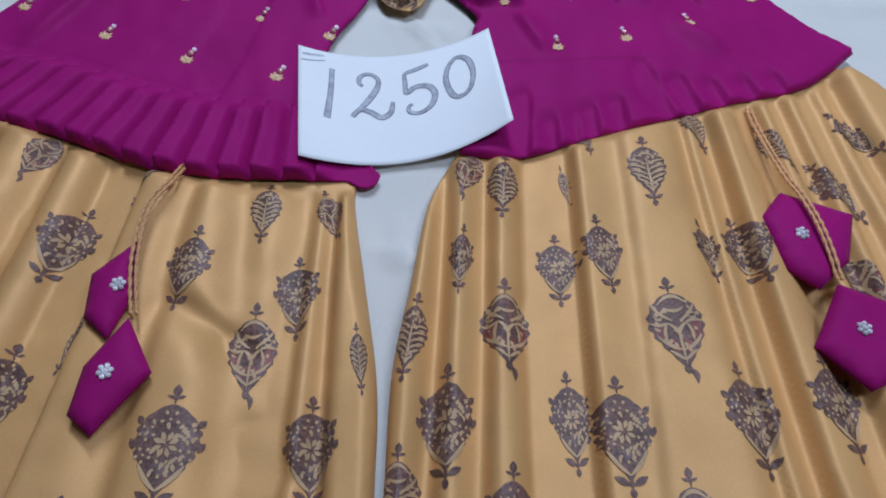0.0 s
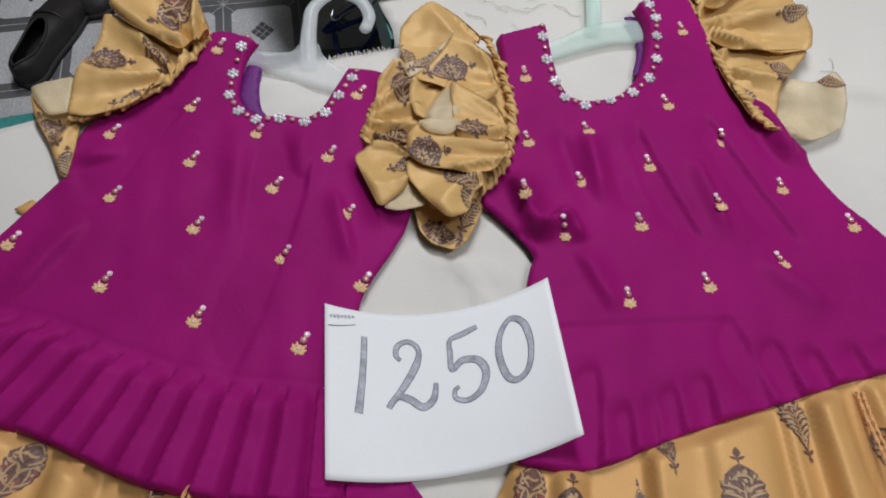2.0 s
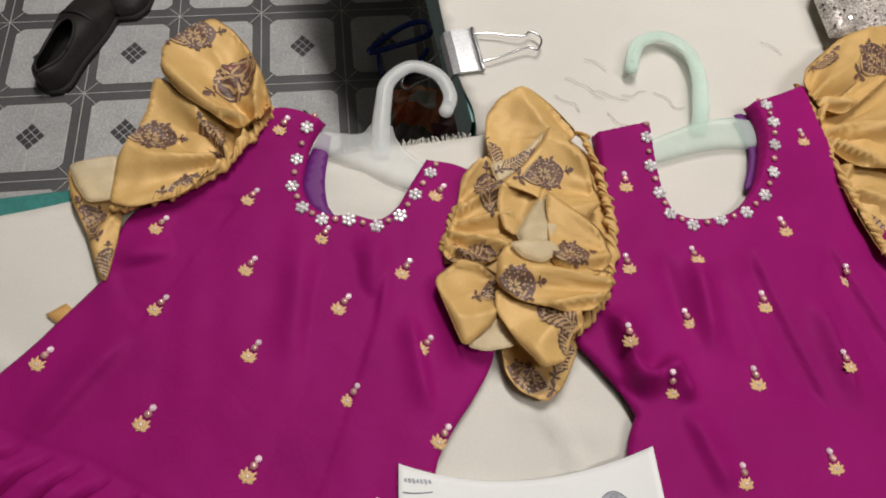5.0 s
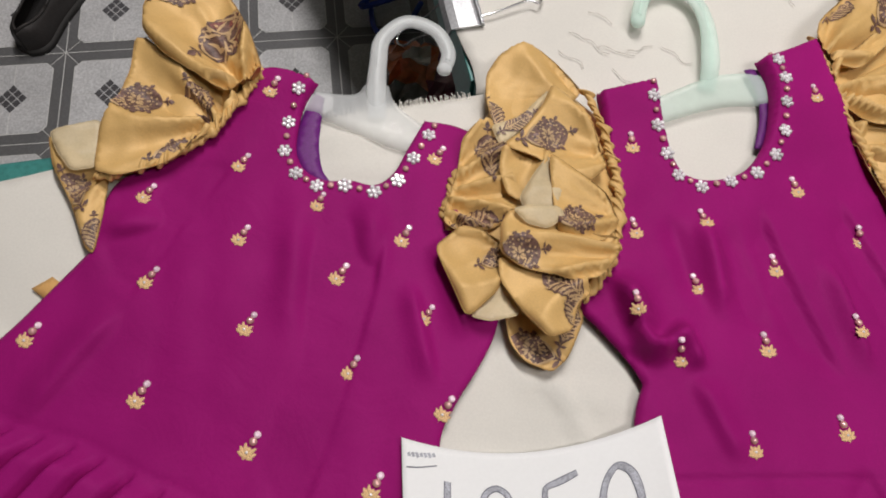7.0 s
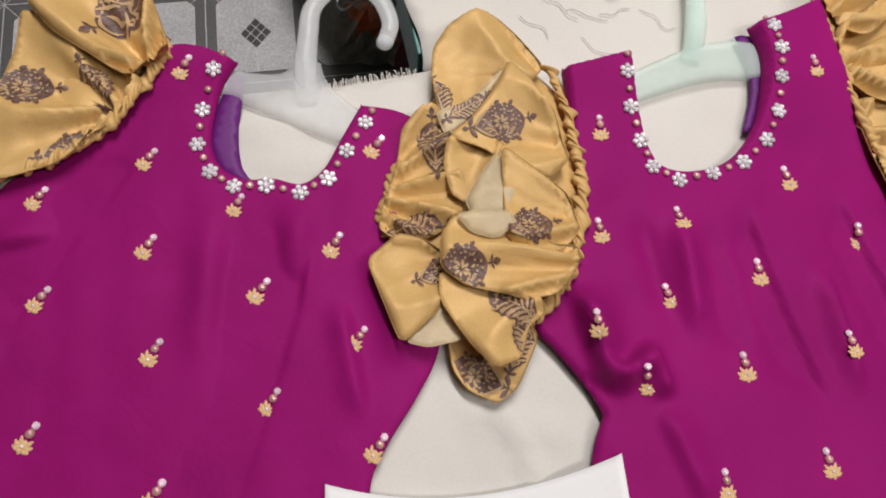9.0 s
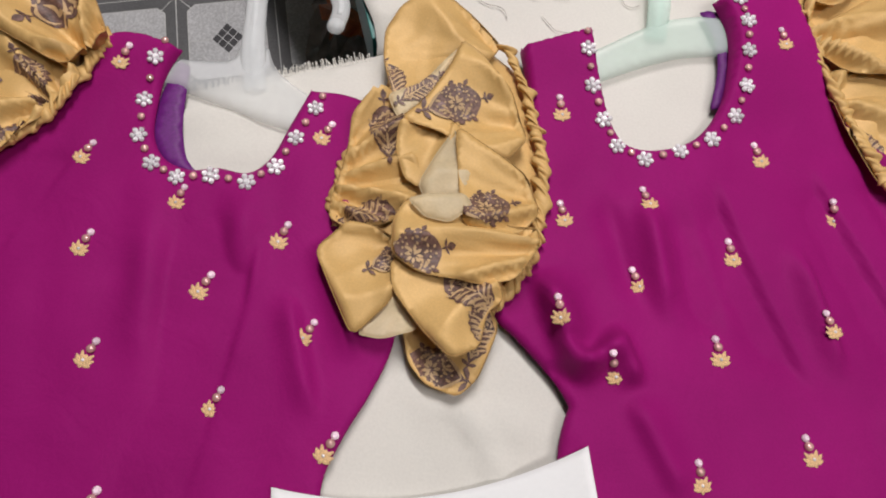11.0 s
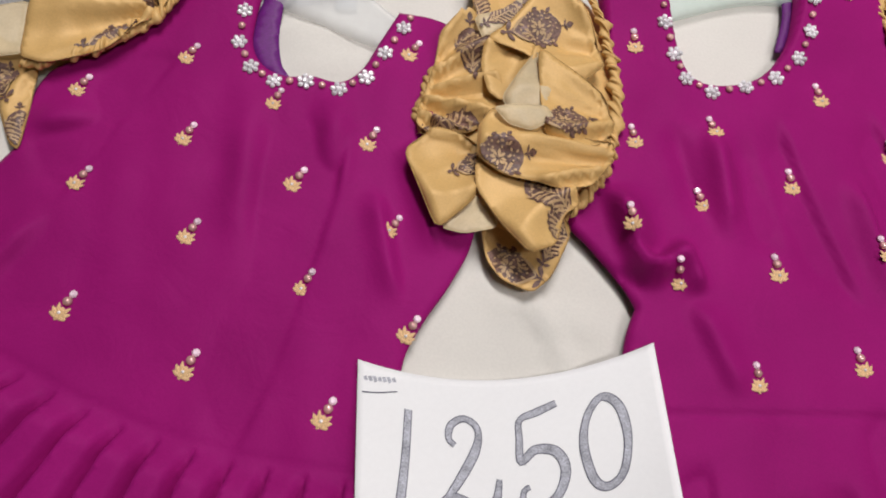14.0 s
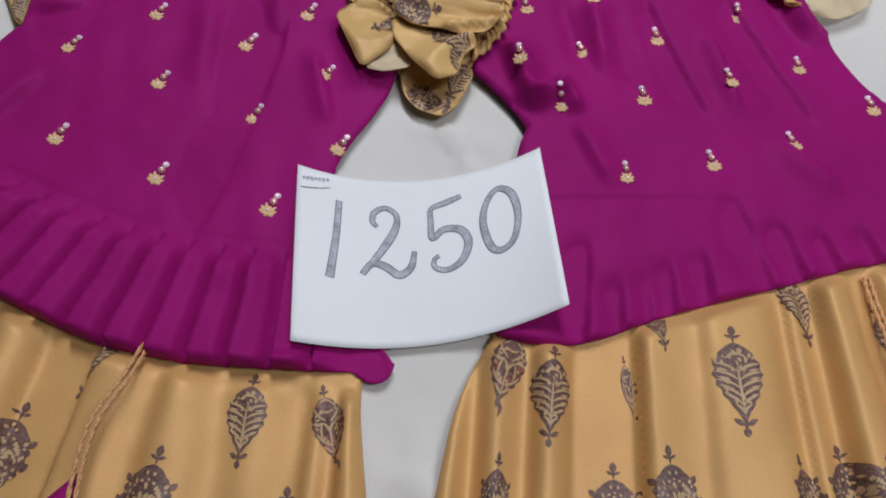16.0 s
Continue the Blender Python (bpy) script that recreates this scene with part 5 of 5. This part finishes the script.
# ---- binder clip on the table's edge ----
def binder_clip():
    c = empty("binder_clip")
    L, half, top = 0.060, 0.017, 0.013
    prof = [(-0.017, -0.012), (-0.019, -0.004), (-0.016, 0.002), (-0.010, 0.004), (0.010, 0.005), (0.014, 0.004), (0.0165, 0.0055), (0.0165, 0.007), (0.013, 0.0062), (0.009, 0.0068), (-0.010, 0.0062), (-0.018, 0.0042), (-0.0215, -0.004), (-0.019, -0.013)]
    bm = bmesh.new()
    ends = []
    for v in (-L / 2, L / 2):
        ends.append([bm.verts.new((a, v, b + C0 - 0.002)) for a, b in prof])
    n = len(prof)
    for k in range(n):
        bm.faces.new((ends[0][k], ends[0][(k + 1) % n], ends[1][(k + 1) % n], ends[1][k]))
    bm.faces.new(ends[0][::-1])
    bm.faces.new(ends[1])
    m = TABLE @ Matrix.Translation((0.010, 0.108, 0))
    bmesh.ops.transform(bm, matrix=m, verts=bm.verts)
    part("clip_body", bm, DARKSTEEL, c, "grey sprung steel body", smooth=False)
    for sx, z in ((0.014, 0.008),):
        bm = tube([m @ Vector((sx, v, C0 + 0.004)) for v in np.linspace(-L / 2, L / 2, 10)], 0.0026, 10)
        part("clip_lip", bm, DARKSTEEL, c)
    wire = [(0.014, -0.020, 0.006), (0.030, -0.018, 0.007), (0.060, -0.010, 0.008), (0.070, -0.009, 0.008), (0.076, -0.014, 0.008), (0.083, -0.006, 0.008), (0.085, 0.003, 0.008), (0.080, 0.011, 0.008), (0.073, 0.013, 0.008), (0.066, 0.008, 0.008), (0.030, 0.018, 0.007), (0.014, 0.020, 0.006)]
    part("wire_handle", tube([m @ Vector((a, b, C0 + z)) for a, b, z in curve_through(wire, False, 0.003)], 0.0012, 8), STEEL, c, "bright wire handle")
    wire = [(-0.018, -0.020, -0.012), (-0.030, -0.014, -0.018), (-0.050, -0.008, -0.030), (-0.062, -0.010, -0.036), (-0.068, 0.0, -0.040), (-0.062, 0.010, -0.036), (-0.050, 0.008, -0.030), (-0.030, 0.014, -0.018), (-0.018, 0.020, -0.012)]
    part("wire_handle", tube([m @ Vector((a, b, C0 + z)) for a, b, z in curve_through(wire, False, 0.003)], 0.0012, 8), STEEL, c, "bright wire handle")
    tagged(c, "steel binder clip holding the white sheet to the table edge", "binder clip")


binder_clip()


# ---- loose threads and marks on the sheet ----
def loose_threads():
    r = random.Random(9)
    for k, (x, y, ln) in enumerate(((0.000, 1.000, 0.05), (0.030, 0.985, 0.04), (0.045, 0.960, 0.05), (-0.010, 0.975, 0.035), (0.060, 0.985, 0.03), (0.22, 1.09, 0.03), (0.41, 0.93, 0.035), (0.02, 1.03, 0.03), (0.095, 0.995, 0.04))):
        a, pts = r.uniform(-0.6, 0.9), []
        p = Vector((x, y))
        for i in range(7):
            pts.append((p.x, p.y, C0 + 0.0012))
            a += r.uniform(-0.8, 0.8)
            p = p + Vector((math.cos(a), math.sin(a))) * ln / 6
        ob = part("loose_thread", tube(curve_through(pts, False, 0.003), 0.00028, 5), THREADGREY)
        tagged(ob, "fine loose grey thread on the white sheet", "thread", "loose threads")


loose_threads()


# ---- folded sequined cloth beside the sleeve ----
def sequin_bundle():
    base = TABLE @ Vector((0.0, 0.0, 0.0))
    o = corners_through([[(0.290, 1.092), (0.36, 1.100), (0.60, 1.125)], [(0.60, 1.26)], [(0.30, 1.22)], [(0.280, 1.16)]], 0.008)
    c = Cloth(o, lambda x, y: 0.030 + 0.002 * wobble(x, y, 0.05, 77) + 0.0015 * wobble(x, y, 0.015, 78), 0.012, 0.016)
    ob = c.build("folded_cloth", GLITTER, None, 0.006)
    bm = bmesh.new()
    r = random.Random(4)
    for k in range(260):
        x, y = r.uniform(0.285, 0.58), r.uniform(1.097, 1.2)
        if not inside(np.array([[x, y]]), o)[0]:
            continue
        m = Matrix.Translation(c.at(x, y, 0.0008)) @ Euler((r.uniform(-0.5, 0.5), r.uniform(-0.5, 0.5), 0)).to_matrix().to_4x4()
        bmesh.ops.create_circle(bm, cap_ends=True, segments=7, radius=0.0016, matrix=m)
    part("sequins", bm, STEEL, ob, "tiny silver sequins", smooth=False)
    tagged(ob, "folded silver-grey sequined cloth on the white sheet", "folded cloth")


sequin_bundle()

scrap = Cloth(corners_through([[(-0.430, 0.668)], [(-0.417, 0.680)], [(-0.395, 0.668)], [(-0.405, 0.655)]], 0.004), lambda x, y: 0.004 + 0 * x, 0.003, 0.002).build("fabric_tie", GOLD, None, 0.005)
tagged(scrap, "end of a gold satin tie peeping out under the top", "fabric tie")


# ---- on the floor: shoes, blue clip, wrapper ----
def loafer(m, label):
    """A slip-on shoe, toe along +y, 0.27 m long, with an open collar."""
    s = empty("loafer")
    L, n, k = 0.27, 30, 28

    def half(t):
        ends = math.sqrt(max(0.0, 1 - max(0.0, (0.14 - t) / 0.14) ** 2)) * math.sqrt(max(0.0, 1 - max(0.0, (t - 0.80) / 0.2) ** 2))
        return (0.033 + 0.013 * float(smoothstep(0.25, 0.70, t))) * max(ends, 0.06)

    def crest(t):
        return float(np.interp(t, (0, 0.06, 0.2, 0.42, 0.55, 0.72, 0.88, 0.96, 1.0), (0.058, 0.066, 0.062, 0.064, 0.067, 0.055, 0.044, 0.036, 0.022)))
    bm = bmesh.new()
    rings, holes = [], []
    for i in range(n + 1):
        t = i / n
        w, top = half(t), crest(t)
        rings.append([bm.verts.new((-w * math.cos(math.pi * j / k), L * (t - 0.5), 0.012 + (top - 0.012) * max(0.0, math.sin(math.pi * j / k)) ** 0.5)) for j in range(k + 1)])
    for i in range(n):
        for j in range(k):
            t = (i + 0.5) / n
            wide = 0.62 * math.sqrt(max(0.0, 1 - ((t - 0.28) / 0.25) ** 2))
            if abs(math.cos(math.pi * (j + 0.5) / k)) < wide:
                continue
            bm.faces.new((rings[i][j], rings[i][j + 1], rings[i + 1][j + 1], rings[i + 1][j]))
    part("upper", bm, LEATHER, s, "creased black leather upper")
    collar = []
    for q in range(40):
        a = 2 * math.pi * q / 40
        t = 0.28 + 0.255 * math.sin(a)
        w, x = half(t), 0.66 * math.cos(a)
        collar.append((x * w, L * (t - 0.5), 0.012 + (crest(t) - 0.012) * math.sqrt(1 - x * x) ** 0.5 + 0.001))
    part("collar", tube(collar + collar[:1], 0.0030, 8), LEATHER, s, "padded black collar")
    bm = bmesh.new()
    lo, hi = [], []
    for i in range(2 * n):
        t = i / n if i <= n else 2 - i / n
        sx = 1 if i <= n else -1
        w = half(t) + 0.003
        lo.append(bm.verts.new((sx * w, L * (t - 0.5) * 1.02, 0.0)))
        hi.append(bm.verts.new((sx * w, L * (t - 0.5) * 1.02, 0.015)))
    q = len(lo)
    for i in range(q):
        bm.faces.new((lo[i], lo[(i + 1) % q], hi[(i + 1) % q], hi[i]))
    bm.faces.new(lo[::-1])
    bm.faces.new(hi)
    part("sole", bm, SOLE, s, "black rubber sole")
    part("insole", box_bm(-0.024, 0.024, -0.115, 0.03, 0.016, 0.020, 0.002), INSOLE, s)
    seam = [(half(0.60) * 0.93 * math.cos(math.pi * q / 16), L * (0.09 + 0.03 * math.sin(math.pi * q / 16)), 0.013 + (crest(0.6) - 0.010) * math.sin(math.pi * q / 16) ** 0.5) for q in range(17)]
    part("strap", tube(seam, 0.0045, 8, 0.4), LEATHER, s, "leather strap across the instep")
    s.matrix_world = m
    tagged(s, label, "shoe", "pair of loafers")


loafer(pose(-0.905, 1.440, FLOOR, 0, 0, -5), "black leather slip-on loafer standing on the tiled floor")
loafer(pose(-0.846, 1.655, FLOOR, 0, 0, 181), "black leather slip-on loafer beside its pair on the floor")


def blue_frame():
    b = empty("plastic_clip")
    z = 0.02
    p = [(-0.31, 1.505, z), (-0.25, 1.565, z + 0.02), (-0.20, 1.580, z + 0.03), (-0.19, 1.545, z + 0.03), (-0.24, 1.520, z + 0.02)]
    part("upper_jaw", tube(curve_through(p, True, 0.006), 0.007, 8, 0.7), BLUE, b)
    part("lower_jaw", tube(curve_through([(-0.29, 1.510, 0.008), (-0.27, 1.455, 0.008), (-0.22, 1.47, 0.009), (-0.19, 1.54, 0.012)], False, 0.006), 0.006, 8), BLUE, b)
    tagged(b, "bent blue plastic clip lying on the floor", "clip")


blue_frame()


def wrapper():
    """A crumpled printed plastic wrapper, creased into facets."""
    w = empty("plastic_wrapper")
    r = random.Random(12)
    gx, gy, step = 9, 9, 0.018
    pts = {}
    for i in range(gx + 1):
        for j in range(gy + 1):
            pts[i, j] = Vector((-0.265 + i * step + r.uniform(-0.006, 0.006), 1.275 + j * step + r.uniform(-0.006, 0.006), 0.004 + 0.05 * r.random() * math.sin(math.pi * (i + 0.5) / (gx + 1)) * math.sin(math.pi * (j + 0.5) / (gy + 1)) + 0.02 * math.sin(math.pi * j / gy)))
    look_up = {}
    for i in range(gx):
        for j in range(gy):
            a = (i - 4.5) * 0.8 + (j - 4.5)
            ring = math.hypot(i - 4, j - 5)
            m = 1 if ring < 2.0 else (0 if ring < 3.4 and a < 2 else (2 if i > 5 and j < 6 else (3 if j < 2 or i < 2 else 0)))
            look_up.setdefault(m, []).append((i, j))
    for m, (nm, mat) in enumerate((("orange_print", FILMO), ("white_print", FILMW), ("plum_print", FILMP), ("clear_film", FILMG))):
        bm = bmesh.new()
        seen = {}
        for i, j in look_up.get(m, ()):
            q = []
            for c in ((i, j), (i + 1, j), (i + 1, j + 1), (i, j + 1)):
                if c not in seen:
                    seen[c] = bm.verts.new(pts[c])
                q.append(seen[c])
            bm.faces.new(q[:3])
            bm.faces.new((q[0], q[2], q[3]))
        part(nm, bm, mat, w, smooth=False)
    tagged(w, "crumpled plastic wrapper printed orange, white and plum on the floor", "wrapper")


wrapper()


# ---- tube fittings on the ceiling, out of view ----
def tube_fitting(x, y, turn):
    t = empty("unseen_tube_lamp")
    m = pose(x, y, 0, 0, 0, turn)
    part("housing", box_bm(-0.63, 0.63, -0.03, 0.03, CEIL - 0.05, CEIL - 0.001, 0.004, m), CEILING, t)
    for sx in (-1, 1):
        part("socket", box_bm(sx * 0.61 - 0.012, sx * 0.61 + 0.012, -0.016, 0.016, CEIL - 0.085, CEIL - 0.05, 0.003, m), CEILING, t)
    part("glass_tube", tube([m @ Vector((-0.6 + 0.1 * k, 0, CEIL - 0.072)) for k in range(13)], 0.012, 12), PAPER, t)
    tagged(t, "white ceiling tube lamp, out of view", "lamp", "ceiling tube lamps")


tube_fitting(-0.05, 1.75, 120)
# invented fitting, only there to house the added fill
tube_fitting(1.0, 0.3, 15)


# ---- floor tiles ----
def tile_mesh():
    bm = bmesh.new()
    hx, hy, c = PX * 0.385, PY * 0.385, 0.013
    g = 0.0006
    for sx in (-1, 1):
        for sy in (-1, 1):
            o = [(g, g), (hx, g), (hx, hy - c), (hx - c, hy), (g, hy)]
            lo = [bm.verts.new((sx * x, sy * y, 0.0)) for x, y in o]
            hi = [bm.verts.new((sx * x * 0.996, sy * y * 0.996, 0.0012)) for x, y in o]
            bm.faces.new(hi if sx * sy > 0 else hi[::-1])
            for k in range(5):
                bm.faces.new((lo[k], lo[(k + 1) % 5], hi[(k + 1) % 5], hi[k]))
    bmesh.ops.recalc_face_normals(bm, faces=bm.faces)
    me = bpy.data.meshes.new("tile")
    bm.to_mesh(me)
    bm.free()
    me.materials.append(TILE)
    return me


def chip_mesh():
    bm = bmesh.new()
    for i in (-1, 0, 1):
        for j in (-1, 0, 1):
            cx, cy, r = (i - j) * 0.0092, (i + j) * 0.0108, 1.0
            q = [bm.verts.new((cx + a * 0.0080, cy + b * 0.0094, z)) for z in (0.0012, 0.0018) for a, b in ((1, 0), (0, 1), (-1, 0), (0, -1))]
            bm.faces.new(q[4:])
            for k in range(4):
                bm.faces.new((q[k], q[(k + 1) % 4], q[4 + (k + 1) % 4], q[4 + k]))
    me = bpy.data.meshes.new("inlay")
    bm.to_mesh(me)
    bm.free()
    me.materials.append(CHIP)
    return me


def line_mesh():
    """The pale joint lines of one cell: two through the bands and the star at their crossing."""
    bm = bmesh.new()

    def bar(x0, y0, x1, y1, w):
        d = Vector((x1 - x0, y1 - y0)).normalized()
        s = Vector((-d.y, d.x)) * w / 2
        vs = [bm.verts.new((x, y, 0.0008)) for x, y in ((x0 - s.x, y0 - s.y), (x1 - s.x, y1 - s.y), (x1 + s.x, y1 + s.y), (x0 + s.x, y0 + s.y))]
        bm.faces.new(vs)
    bar(-PX / 2, -PY / 2, PX / 2, -PY / 2, 0.0016)
    bar(-PX / 2, -PY / 2, -PX / 2, PY / 2, 0.0016)
    for sx in (-1, 1):
        for sy in (-1, 1):
            bar(-PX / 2, -PY / 2, -PX / 2 + sx * (PX * 0.115 + 0.0065), -PY / 2 + sy * (PY * 0.115 + 0.0065), 0.0013)
    hx, hy, c = PX * 0.385, PY * 0.385, 0.013
    ring = [(hx, -hy + c), (hx, hy - c), (hx - c, hy), (-hx + c, hy), (-hx, hy - c), (-hx, -hy + c), (-hx + c, -hy), (hx - c, -hy)]
    for a, b in zip(ring, ring[1:] + ring[:1]):
        bar(a[0] * 1.008, a[1] * 1.008, b[0] * 1.008, b[1] * 1.008, 0.0016)
    bar(-hx, 0, hx, 0, 0.0012)
    bar(0, -hy, 0, hy, 0.0012)
    me = bpy.data.meshes.new("joints")
    bm.to_mesh(me)
    bm.free()
    me.materials.append(JOINT)
    return me


TILE_ME, CHIP_ME, LINE_ME = tile_mesh(), chip_mesh(), line_mesh()
for i in range(-6, 6):
    for j in range(-5, 6):
        at = F0 + FX * (i * PX) + FY * (j * PY)
        for nm, me in (("tile", TILE_ME), ("inlay", CHIP_ME), ("joint_lines", LINE_ME)):
            ob = new(nm, me)
            ob.parent = floor_ob
            ob.matrix_basis = pose(at.x, at.y, FLOOR + 0.0004, 0, 0, 12.8)
